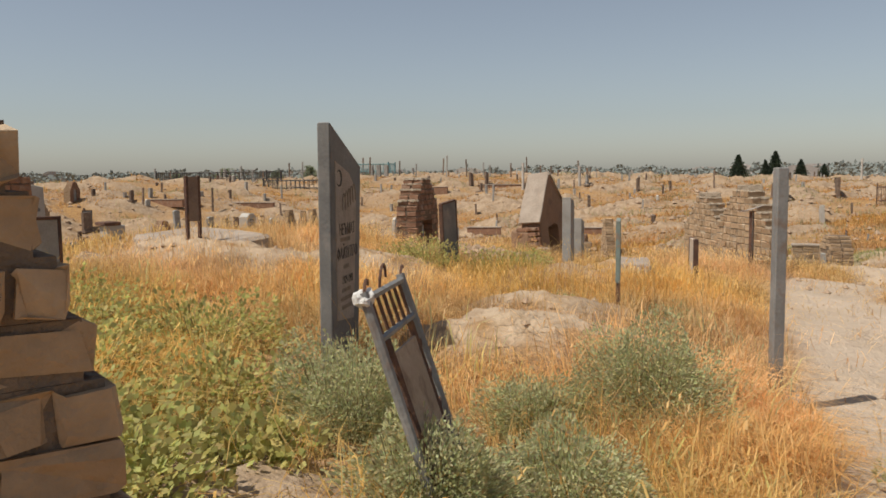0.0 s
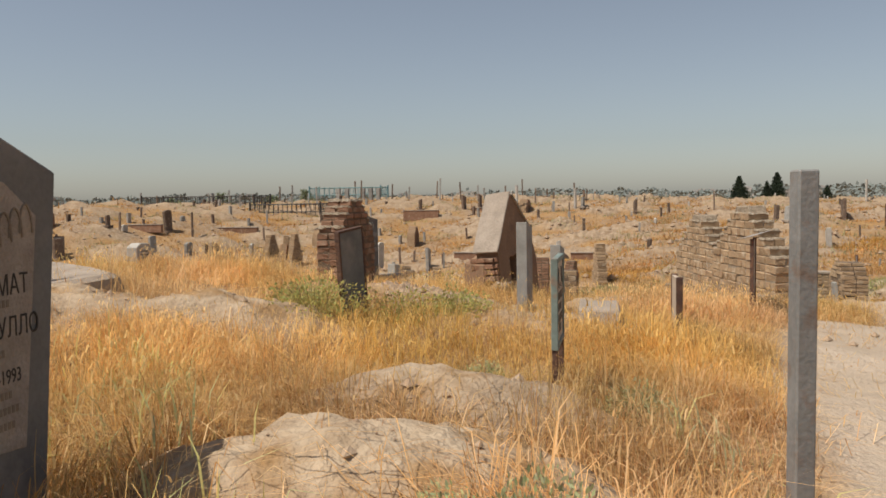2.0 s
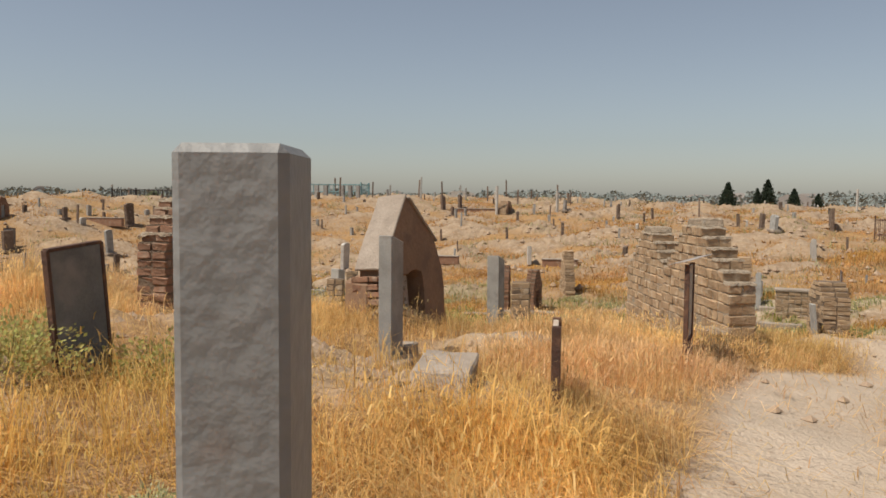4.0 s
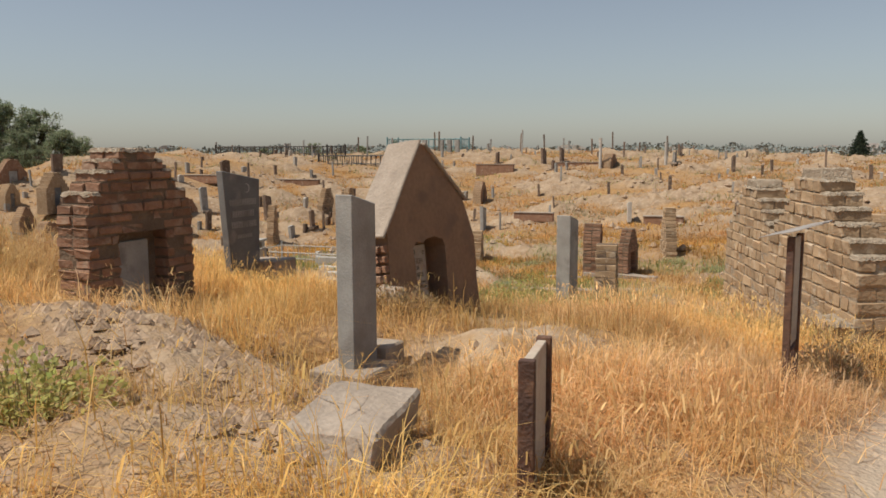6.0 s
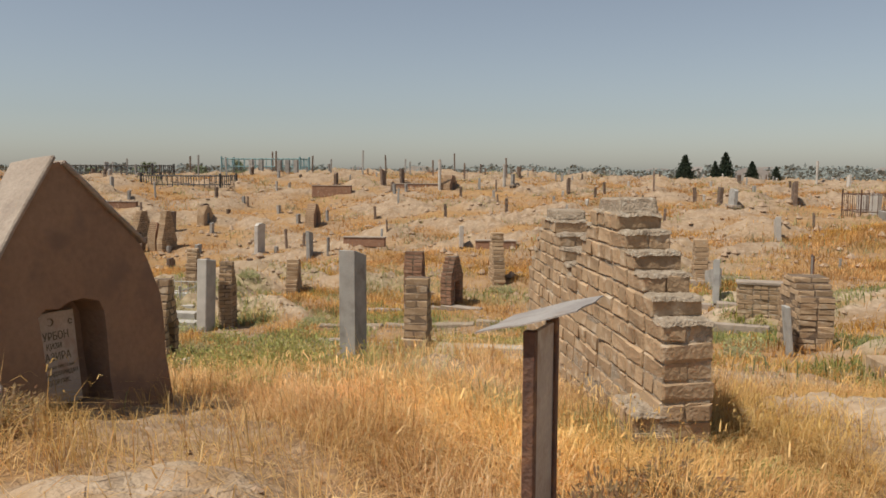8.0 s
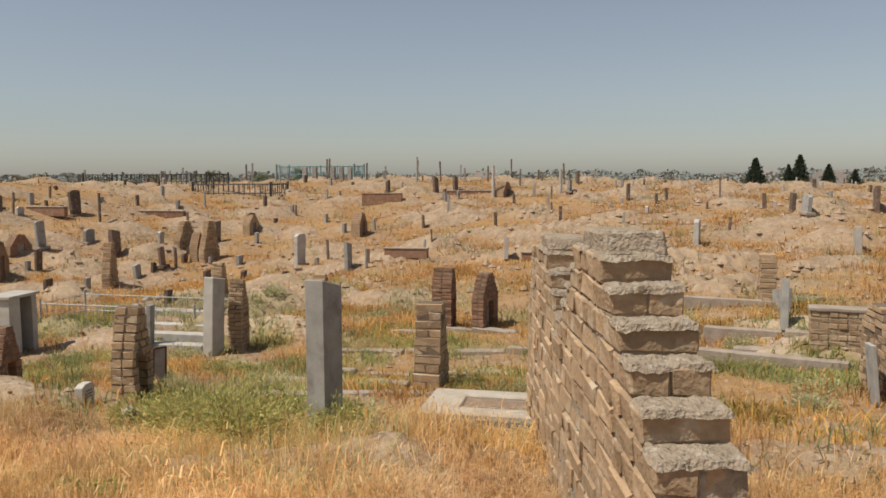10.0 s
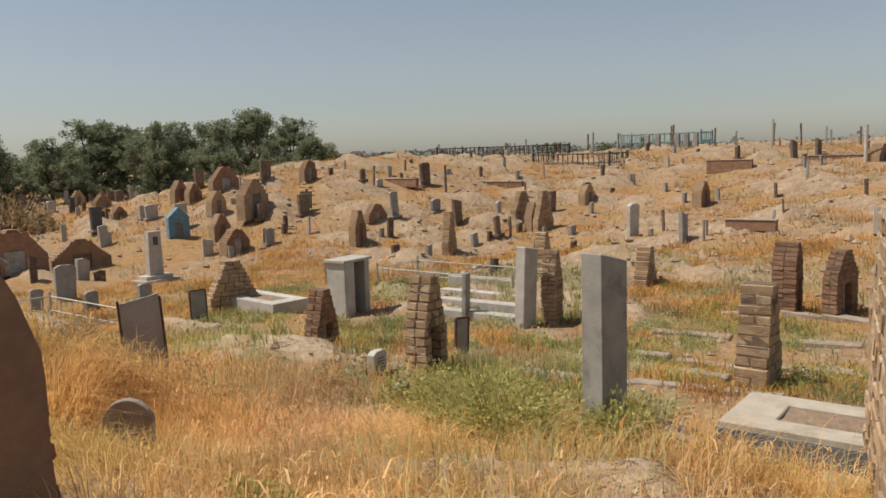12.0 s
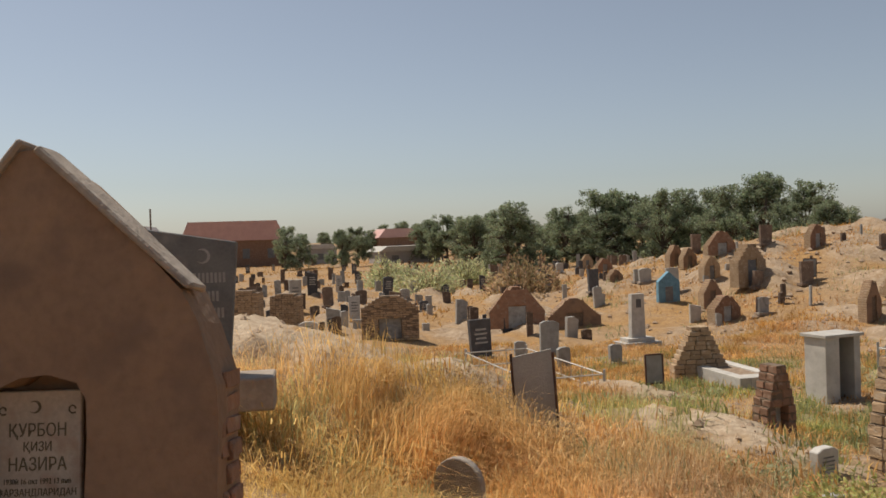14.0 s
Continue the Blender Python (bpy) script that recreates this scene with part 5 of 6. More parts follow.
def left_group():
    t = thing("iron_plate_stand", -4.1, 5.0, "grey plate in a dark square iron frame", "grave marker", turn=-30, sink=0.1)
    for s in (-1, 1):
        bm = bmesh.new()
        box(bm, 0, 0.12 * s, 0, 0.025, 0.025, 0.68, 0.003)
        part("frame_side", bm, RUST, t)
    bm = bmesh.new()
    box(bm, 0, 0, 0.68, 0.029, 0.265, 0.025, 0.003)
    part("frame_top", bm, RUST, t)
    bm = bmesh.new()
    box(bm, 0, 0, 0.12, 0.014, 0.215, 0.56, 0.002)
    part("plate", bm, CONCRETE, t)
    t = thing("double_iron_post", -4.2, 7.25, "tall rusty double post with a narrow brown board", "grave marker", turn=-25, sink=0.1)
    h = 1.22 - gz(-4.2, 7.25) + 0.1
    for s in (-1, 1):
        bm = bmesh.new()
        box(bm, 0, 0.07 * s, 0, 0.035, 0.03, h, 0.003)
        part("post", bm, RUST, t)
    bm = bmesh.new()
    box(bm, 0.005, 0, h * 0.4, 0.02, 0.12, h * 0.59, 0.002)
    part("board", bm, BROWN, t)
    t = thing("small_shrine", -7.04, 9.97, "small grey concrete box marker with a hood", "grave marker", turn=-30, sink=0.1)
    h = 0.57 - gz(-7.04, 9.97) + 0.1
    bm = bmesh.new()
    box(bm, 0, 0, 0, 0.24, 0.26, max(0.4, h - 0.06), 0.008)
    part("body", bm, CONCRETE, t)
    bm = bmesh.new()
    box(bm, 0, -0.06, max(0.4, h - 0.06), 0.3, 0.24, 0.05, 0.008)
    part("hood", bm, RUST, t)
    t = thing("concrete_apron", -4.5, 7.9, "smooth pale concrete slab over a grave", "grave slab", turn=-38, lean=8, z=gz(-4.5, 7.9) + 0.02)
    bm = bmesh.new()
    prism(bm, [(-0.45, -0.15), (0.45, -0.15), (0.4, 0.06), (-0.4, 0.1)], -1.0, 0.9, 0.04)
    bmesh.ops.subdivide_edges(bm, edges=bm.edges[:], cuts=2, use_grid_fill=True)
    part("slab", roughen(bm, 0.02, 2), ROOF_PLASTER, t)


left_group()
marker(-7.3, 8.7, 1.0, 0.42, "pale")
gable_bricks(-7.15, 7.75, 1.2, 1.0, 0.4, 61, "low ruined brick tomb", BRICK_RED, -25, 3, niche=False)
gable_bricks(-28.2, 13.9, 1.6, 1.3, 0.6, 62, "ruined tan brick pillar of a broken tomb", BRICK, -20, 2, niche=False)
gable_bricks(-30.3, 15.6, 1.6, 1.2, 0.6, 63, "ruined tan brick pillar with plaster", BRICK, -20, 2, niche=False)
gable_bricks(-28.3, 19.3, 1.6, 2.2, 0.5, 64, "wide stepped brick tomb with a grey plate", BRICK, -12, 6)


def small_graves():
    """The many low gravestones of the plain."""
    r = random.Random(77)
    crowd = []
    for k in range(170):
        d = 44 + 120 * r.random() ** 1.4
        a = radians(r.uniform(57, 97))
        x, y = 1.8 - d * math.sin(a), 12.9 + d * math.cos(a)
        if gz(x, y) > -1.4:
            continue
        marker(x, y, r.uniform(0.5, 1.3), r.uniform(0.35, 0.7), r.choice(("brown", "grey", "pale", "brown", "dark")))
    for k in range(200):
        d = 30 + 62 * r.random()
        a = radians(r.uniform(60, 97))
        x, y = 1.8 - d * math.sin(a), 12.9 + d * math.cos(a)
        if gz(x, y) < -1.9:
            crowd.append((x, y, r.uniform(0.35, 1.0), r.uniform(0.25, 0.55), r.choice(("brown", "grey", "pale", "brown", "brown", "dark"))))
    for k in range(34):
        x, y = r.uniform(-34, -10), r.uniform(27, 52)
        crowd.append((x, y, r.uniform(0.2, 0.6), r.uniform(0.2, 0.4), r.choice(("brown", "grey", "brown", "pale"))))
    for k in range(80):
        x, y = r.uniform(-35, 40), r.uniform(34, 95)
        crowd.append((x, y, r.uniform(0.35, 0.85), r.uniform(0.18, 0.45), r.choice(("brown", "grey", "brown", "pale"))))
    far_markers(crowd)
    for k in range(60):
        x, y = r.uniform(-35, 40), r.uniform(34, 95)
        marker(x, y, r.uniform(0.35, 0.8), r.uniform(0.2, 0.5), r.choice(("brown", "grey", "brown", "pale")))


small_graves()


# ---- plants ----
def leaf_mesh(name, mat, pts, size, seed, stretch=2.0, droop=0.5, shade=(0.7, 1.25)):
    """Many small leaves, each a folded quad, at the given places."""
    g = np.random.default_rng(seed)
    n = len(pts)
    d = g.normal(size=(n, 3))
    d[:, 2] = d[:, 2] * 0.6 + droop
    d /= np.linalg.norm(d, axis=1, keepdims=True)
    s = np.cross(d, g.normal(size=(n, 3)))
    s /= np.linalg.norm(s, axis=1, keepdims=True)
    size = size * g.uniform(0.6, 1.3, (n, 1))
    a, b = pts, pts + d * size * stretch
    mid = pts + d * size * stretch * 0.5
    v = np.stack([a, mid + s * size * 0.5, b, mid - s * size * 0.5], 1).reshape(-1, 3)
    me = bpy.data.meshes.new(name)
    f = np.arange(4 * n).reshape(n, 4)
    me.from_pydata(v.tolist(), [], f.tolist())
    tone = g.uniform(*shade, (n, 1)) * np.array([[1.0, 1.0, 1.0]]) * (1 + g.normal(0, 0.06, (n, 3)))
    col = np.concatenate([np.clip(tone, 0.2, 1.6), np.ones((n, 1))], 1)
    at = me.color_attributes.new("shade", "FLOAT_COLOR", "POINT")
    at.data.foreach_set("color", np.repeat(col, 4, 0).astype(np.float32).ravel())
    me.materials.append(mat)
    return me


def tree_form(seed, tall, wide, leaves=2600):
    """A short tapered trunk, limbs out to leaf clumps, and the leaf places; the clumps give an uneven crown."""
    g = np.random.default_rng(seed)
    r = random.Random(seed)
    bm = bmesh.new()

    def limb(a, b, r0, r1):
        m = Matrix.Translation((a + b) / 2) @ (b - a).to_track_quat("Z", "Y").to_matrix().to_4x4()
        bmesh.ops.create_cone(bm, cap_ends=False, segments=6, radius1=r0, radius2=r1, depth=(b - a).length * 1.02, matrix=m)

    fork = Vector((0.02 * tall, 0, 0.3 * tall))
    limb(Vector((0, 0, -0.3)), fork, tall * 0.03, tall * 0.02)
    lobes = [(r.uniform(0, 6.28), r.uniform(0.1, 0.36) * wide, r.uniform(0.42, 0.66) * tall, r.uniform(0.17, 0.27)) for _ in range(7)]
    lobes += [(r.uniform(0, 6.28), r.uniform(0.0, 0.12) * wide, r.uniform(0.72, 0.84) * tall, r.uniform(0.14, 0.2)) for _ in range(3)]
    lobes += [(r.uniform(0, 6.28), r.uniform(0.2, 0.42) * wide, r.uniform(0.16, 0.32) * tall, r.uniform(0.14, 0.2)) for _ in range(5)]
    pts = []
    for turn, out, up, size in lobes:
        mid = Vector((math.cos(turn) * out, math.sin(turn) * out, up))
        limb(fork, mid, tall * 0.012, tall * 0.006)
        for _ in range(13):
            d = Vector((r.gauss(0, 1), r.gauss(0, 1), r.gauss(0, 0.8) + 0.15)).normalized()
            tip = mid + d * size * wide * r.uniform(0.5, 1.0)
            limb(mid, tip, tall * 0.005, tall * 0.002)
            k = leaves // (13 * len(lobes))
            u = g.normal(size=(k, 3))
            u /= np.linalg.norm(u, axis=1, keepdims=True)
            pts.append(np.array(tip) + u * g.random((k, 1)) ** 0.45 * wide * r.uniform(0.045, 0.085) * np.array([1.0, 1.0, 0.8]))
    pts = np.concatenate(pts)
    return bm, pts, pts[:, 2].max()


def tree_thing(name, forms, x, y, tall, label, category, group, seed, z=None):
    bm_me, crown_me, top = forms
    t = thing(name, x, y, label, category, turn=seed * 77 % 360, z=z, group=group)
    t.scale = (tall / top * (1 + 0.12 * math.sin(seed)), tall / top * (1 + 0.12 * math.cos(seed * 2)), tall / top)
    for nm, me in (("trunk", bm_me), ("crown", crown_me)):
        ob = new(nm, me)
        ob.parent = t
    return t


def make_forms():
    out = []
    for seed in (1, 2, 3):
        bm, pts, top = tree_form(seed, 8.0, 7.5, 20000)
        me = bpy.data.meshes.new("trunk")
        bm.to_mesh(me)
        bm.free()
        me.materials.append(BARK)
        out.append((me, leaf_mesh("crown", TREE_LEAF, pts, 0.12, seed, 1.25, 0.05, (0.6, 1.5)), top))
    return out


TREES = make_forms()
_r = random.Random(12)
for k in range(19):
    f = k / 18
    bearing = radians(72 - 23.5 * f)
    d = 92 + 12 * math.sin(k * 2.3) + 10 * f
    x, y = 1.8 - d * math.sin(bearing), 12.9 + d * math.cos(bearing)
    tree_thing("walnut_tree", TREES[k % 3], x, y, _r.uniform(6.4, 10.6) * (0.84 + 0.24 * min(1, f * 1.4)), "dark green broadleaf tree at the edge of the graveyard", "tree", "trees along the edge", k + 1, z=-3.6)
for k, (deg, d, h) in enumerate(((85.2, 118, 6.6), (84.2, 122, 5.6), (81.3, 125, 6.0), (80.2, 128, 6.4), (79.2, 150, 6.2), (75.0, 135, 7.4), (73.8, 130, 8.0), (72.6, 128, 7.6), (77.0, 190, 8.5), (78.4, 195, 8.0), (76.0, 192, 8.0), (82.5, 190, 6.5), (87.5, 200, 6.5), (90.5, 205, 6.5), (93.0, 200, 7), (98, 150, 7), (102, 150, 7), (107, 140, 7))):
    x, y = 1.8 - d * math.sin(radians(deg)), 12.9 + d * math.cos(radians(deg))
    tree_thing("garden_tree", TREES[(k + 1) % 3], x, y, h, "dark green tree among far houses", "tree", "garden trees", k + 40, z=-3.2)
for k in range(16):
    x, y = -78 + 6.0 * k + _r.uniform(-2, 2), 128 + 10 * math.sin(k * 2.1)
    if k < 7:
        tree_thing("far_tree", TREES[k % 3], x, y, _r.uniform(3.6, 5.5), "small dark tree beyond the hill", "tree", "trees beyond the hill", k + 70, z=-2.6)


def conifer_form(seed):
    g = np.random.default_rng(seed)
    n = 5200
    h = g.random(n) ** 1.3
    rad = (1 - h) ** 0.8 * 0.36 * np.clip(h * 9 + 0.35, 0, 1) * np.sqrt(g.random(n)) * (1 + 0.25 * np.sin(h * 40) + 0.2 * g.normal(size=n))
    a = g.random(n) * 6.283
    pts = np.stack([rad * np.cos(a), rad * np.sin(a), 0.06 + h * 0.94], 1)
    bm = bmesh.new()
    bar(bm, (0, 0, -0.05), (0, 0, 0.9), 0.022, 6)
    me = bpy.data.meshes.new("trunk")
    bm.to_mesh(me)
    bm.free()
    me.materials.append(BARK)
    return me, leaf_mesh("crown", CONIFER_LEAF, pts, 0.035, seed, 2.2, 0.7, (0.6, 1.4)), 1.0


CONIFERS = [conifer_form(5), conifer_form(6)]
for k, (x, y, h) in enumerate(((10.4, 82.7, 2.3), (19.0, 114.3, 3.5), (17.4, 112.0, 2.3), (22.3, 115.0, 2.4), (25.4, 116.0, 2.0))):
    tree_thing("conifer", CONIFERS[k % 2], x, y, h, "dark green conical conifer on the far slope", "tree", "conifers on the far slope", k + 3)


def bush(x, y, r, h, n, size, mat, seed, label, name="weed_bush", twigs=0, stretch=2.0):
    g = np.random.default_rng(seed)
    u = g.normal(size=(n, 3))
    u /= np.linalg.norm(u, axis=1, keepdims=True)
    u *= (g.random((n, 1)) ** 0.45)
    u[:, 2] = np.abs(u[:, 2])
    lump = 1 + 0.28 * np.sin(u[:, 0] * 5 + seed) * np.sin(u[:, 1] * 6 + seed * 2)
    pts = u * np.array([r, r, h]) * lump[:, None]
    t = thing(name, x, y, label, "weed", sink=0.02)
    ob = new("foliage", leaf_mesh("foliage", mat, pts, size, seed, stretch, 0.7))
    ob.parent = t
    bm = bmesh.new()
    rr = random.Random(seed)
    for _ in range(18 + twigs):
        a, q = rr.uniform(0, 6.28), rr.uniform(0.3, 0.95)
        bar(bm, (0.06 * math.cos(a), 0.06 * math.sin(a), 0), (r * q * 0.7 * math.cos(a), r * q * 0.7 * math.sin(a), h * rr.uniform(0.4, 0.95)), 0.0018 if r < 1 else 0.02, 4)
    tagged(part("twig_tangle", bm, TWIG_PLAIN, t), kind="stuff")
    return t


TWIG_PLAIN = material("weed stems", (0.28, 0.24, 0.12), (0.22, 0.17, 0.08), 5, 0.85, bump=0)
SAGE = "soft grey-green bushy weed among dry grass"
for k, (x, y, r, h, n) in enumerate(((0.10, 3.80, 0.42, 0.52, 42000), (-0.40, 3.5, 0.26, 0.30, 15000), (-0.58, 2.3, 0.28, 0.34, 22000), (-1.08, 3.0, 0.36, 0.44, 26000), (-0.2, 2.7, 0.32, 0.30, 22000), (0.45, 4.2, 0.26, 0.24, 6000), (0.35, 6.15, 0.2, 0.2, 3500))):
    bush(x, y, r, h, n, 0.0075, GREY_LEAF, 1 + k, SAGE, twigs=30, stretch=2.6)
bush(1.25, 3.6, 0.2, 0.16, 3500, 0.008, GREY_LEAF, 8, "small grey-green weed beside the trail", stretch=2.6)
bush(-0.5, 6.65, 0.14, 0.13, 1800, 0.008, GREY_LEAF, 9, "small grey-green weed on a clay mound", stretch=2.6)
for k, (x, y, r, h) in enumerate(((-1.5, 1.95, 0.34, 0.2), (-1.85, 2.5, 0.4, 0.22), (-1.25, 2.35, 0.26, 0.16), (-1.6, 1.45, 0.3, 0.18))):
    bush(x, y, r, h, 1500, 0.027, GREEN_LEAF, 30 + k, "broad-leaved light green creeping weed on earth", "leafy_weed", stretch=1.15)
for k, (x, y, r, h) in enumerate(((-1.9, 2.1, 0.5, 0.34), (-2.3, 2.9, 0.5, 0.42), (-1.65, 2.95, 0.35, 0.4), (-2.9, 3.6, 0.6, 0.45), (-1.35, 1.75, 0.32, 0.3), (-2.2, 3.9, 0.5, 0.42), (-3.5, 4.4, 0.6, 0.4), (-1.75, 1.2, 0.4, 0.3))):
    bush(x, y, r, h * 0.8, 2600, 0.021, GREEN_LEAF, 20 + k, "leafy yellow-green weeds over dry grass", "leafy_weed", stretch=1.4)
for k, (x, y, r, h) in enumerate(((-1.35, 8.1, 0.4, 0.3), (-1.9, 7.6, 0.45, 0.32), (-2.3, 8.2, 0.4, 0.3), (-1.0, 8.3, 0.35, 0.25))):
    bush(x, y, r * 0.8, h * 0.9, 1600, 0.018, GREEN_LEAF, 40 + k, "tangled green weed at a dark slab", "leafy_weed", twigs=10, stretch=1.4)
for k, (x, y, r, h) in enumerate(((-2.0, 16.9, 0.75, 0.5), (-1.45, 16.6, 0.6, 0.55), (-2.8, 17.2, 0.6, 0.4), (-0.75, 17.2, 0.35, 0.4))):
    bush(x, y, r, h, 3600, 0.02, GREEN_LEAF, 50 + k, "bushy yellow-green weed by a concrete stele", "leafy_weed", twigs=20, stretch=2.2)
for k, (x, y, r, h) in enumerate(((2.55, 12.35, 0.18, 0.2), (2.75, 12.5, 0.2, 0.14), (-0.7, 13.6, 0.25, 0.2), (-5.2, 22.9, 0.6, 0.4), (-0.6, 22.3, 0.7, 0.35), (-3.4, 25.6, 1.0, 0.4), (3.4, 23.2, 0.9, 0.3), (5.8, 24.8, 1.0, 0.35), (-8.4, 23.5, 0.8, 0.35))):
    bush(x, y, r * 0.9, h * 0.7, 2200, 0.018, GREEN_LEAF, 60 + k, "low green weeds in the hollow", "leafy_weed", stretch=1.8)
_low = random.Random(64)
for k in range(46):
    x, y = _low.uniform(-13, 5.5), _low.uniform(16.5, 30)
    if not (-0.4 < x < 2.0 and 17 < y < 19):
        bush(x, y, _low.uniform(0.2, 0.5), _low.uniform(0.1, 0.26), 700, 0.026, GREY_LEAF, 200 + k, "low grey-green weed on bare clay", "low_weed", stretch=1.8)
for k, (x, y, r, h) in enumerate(((2.0, 11.55, 0.3, 0.34), (1.75, 11.2, 0.25, 0.3), (-4.9, 14.9, 0.5, 0.42), (-4.4, 15.4, 0.5, 0.5), (-5.6, 15.6, 0.5, 0.4), (-1.0, 11.45, 0.35, 0.3))):
    bush(x, y, r * 0.85, h * 0.75, 2600, 0.010, TWIG, 80 + k, "dry brown thorny weed with thin twigs", "dry_weed", twigs=6, stretch=3.0)
for k, (x, y, r, h) in enumerate(((-44.0, 31.0, 2.4, 2.2), (-52.0, 27.0, 2.8, 2.0), (-60.0, 26.0, 2.2, 2.2), (-56.0, 31.0, 2.0, 1.8))):
    bush(x, y, r, h, 2600, 0.11, TWIG if k in (0,) else GREY_LEAF, 100 + k, "rounded brownish shrub among far graves", "shrub", twigs=40, stretch=2.2)


def blades(name, pts, height, width, seed, mat, label, tones, segments=2, spread=0.45):
    """Grass as bent tapered blades; stands as one mass."""
    g = np.random.default_rng(seed)
    n = len(pts)
    px, py = pts[:, 0], pts[:, 1]
    a = 9.0 * patches(px, py, 1.5, seed) + 6.0 * patches(px, py, 4.3, 0.4) + g.normal(0, 1.1, n)
    lean = np.abs(g.normal(0, spread, n)) + 0.5 * spread * patches(px, py, 2.7, 1.1)
    hh = height * g.uniform(0.5, 1.25, n) * (0.45 + 1.0 * patches(px, py, 3.1, 0.2 + seed))
    ww = width * g.uniform(0.7, 1.4, n)
    out = np.stack([np.cos(a), np.sin(a), 0 * a], 1)
    side = np.stack([-np.sin(a), np.cos(a), 0 * a], 1)
    base = pts
    mid = base + out * (lean * hh * 0.35)[:, None] + np.array([0, 0, 1]) * (hh * 0.6)[:, None]
    tip = base + out * (lean * hh)[:, None] + np.array([0, 0, 1]) * (hh * np.clip(1 - 0.35 * lean, 0.25, 1))[:, None]
    s = side * (ww / 2)[:, None]
    if segments == 2:
        v = np.stack([base - s, base + s, mid + s * 0.9, mid - s * 0.9, tip], 1).reshape(-1, 3)
        i = np.arange(n)[:, None] * 5
        loops = np.concatenate([i + [0, 1, 2, 3], i + [3, 2, 4]], 1).ravel()
        sizes = np.tile([4, 3], n)
        per = 5
    else:
        v = np.stack([base - s, base + s, tip], 1).reshape(-1, 3)
        loops = np.arange(3 * n)
        sizes = np.full(n, 3)
        per = 3
    me = bpy.data.meshes.new(name)
    me.vertices.add(len(v))
    me.vertices.foreach_set("co", v.astype(np.float32).ravel())
    me.loops.add(len(loops))
    me.loops.foreach_set("vertex_index", loops.astype(np.int32))
    me.polygons.add(len(sizes))
    me.polygons.foreach_set("loop_start", (np.cumsum(sizes) - sizes).astype(np.int32))
    me.update(calc_edges=True)
    pick = g.integers(0, len(tones), n)
    col = np.array(tones)[pick] * g.uniform(0.75, 1.2, (n, 1)) * (0.78 + 0.42 * patches(px, py, 1.9, 2.5))[:, None]
    col[:, 2] *= 0.8 + 0.5 * patches(px, py, 1.2, 4.0)
    col = np.concatenate([col, np.ones((n, 1))], 1)
    at = me.color_attributes.new("shade", "FLOAT_COLOR", "POINT")
    at.data.foreach_set("color", np.repeat(col, per, 0).astype(np.float32).ravel())
    me.materials.append(mat)
    return tagged(new(name, me), label, "grass", kind="stuff")


STRAW = ((1.05, 1.02, 0.95), (0.92, 0.82, 0.7), (1.12, 1.12, 1.2), (0.8, 0.62, 0.5), (1.0, 0.92, 0.75))


def scatter(seed, n, x0, x1, y0, y1, keep):
    g = np.random.default_rng(seed)
    x, y = g.uniform(x0, x1, n), g.uniform(y0, y1, n)
    k = g.random(n) < keep(x, y)
    x, y = x[k], y[k]
    return np.stack([x, y, ground_height(x, y) - 0.01], 1)


def thick(x, y):
    """How densely the dry grass stands."""
    d = np.clip((trail_distance(x, y) - 0.5) * 2.5, 0, 1)
    d = d * (1 - np.exp(-(((x - 2.25) / 0.7) ** 2 + ((y - 7.6) / 2.0) ** 2)) > 0.45)
    m = mound_shape(x, y)
    d = d * np.clip(1.05 - m * 7.5, 0.02, 1)
    d = d * np.clip(0.25 + 1.6 * (patches(x, y, 1.3, 0.4) - 0.18), 0.08, 1) * np.clip(0.3 + 1.5 * patches(x, y, 5.5, 1.4), 0.3, 1.25)
    earthy = 1.1 * np.exp(-(((x + 0.95) / 0.95) ** 2 + ((y - 9.3) / 0.9) ** 2)) + np.exp(-(((x + 1.4) / 0.8) ** 2 + ((y - 2.0) / 0.6) ** 2)) + 0.7 * np.exp(-(((x + 3.2) / 1.4) ** 2 + ((y - 7.2) / 0.7) ** 2)) + np.exp(-(((x + 5.8) / 2.2) ** 2 + ((y - 14.3) / 1.0) ** 2)) + 1.1 * np.exp(-(((x + 2.4) / 0.8) ** 2 + ((y - 10.6) / 0.9) ** 2)) + 1.1 * np.exp(-(((x + 0.6) / 0.4) ** 2 + ((y - 10.0) / 0.5) ** 2)) + 1.1 * np.exp(-((x / 0.4) ** 2 + ((y - 8.55) / 0.35) ** 2))
    d = d * np.clip(1 - 0.85 * earthy, 0.05, 1)
    d = d * np.clip((5.5 - np.abs(x)) / 2.0, 0, 1)
    return d * np.where(y > 15.8, np.clip(1.0 - (y - 15.8) * 0.35, 0.25, 1), 1)


def clear_of_eye(x, y):
    return 1.0 * ((np.hypot(x, y) > 0.7))


blades("dry_grass", scatter(1, 600000, -5.5, 5.5, -0.5, 17.5, lambda x, y: thick(x, y) * clear_of_eye(x, y)), 0.24, 0.0034, 1, DRY_GRASS, "thick golden dry grass on the ridge", STRAW, spread=0.9)
blades("dry_grass_stalks", scatter(2, 34000, -5.5, 5.5, 0.5, 17.5, lambda x, y: thick(x, y) ** 1.5), 0.36, 0.004, 2, DRY_GRASS, "tall seed stalks of dry grass", ((1.1, 1.05, 0.95), (0.95, 0.8, 0.6)), spread=0.55)
_heads = scatter(3, 30000, -5.0, 4.5, 0.8, 16.5, lambda x, y: thick(x, y) ** 1.5)
_heads[:, 2] += 0.14 + 0.2 * np.random.default_rng(8).random(len(_heads))
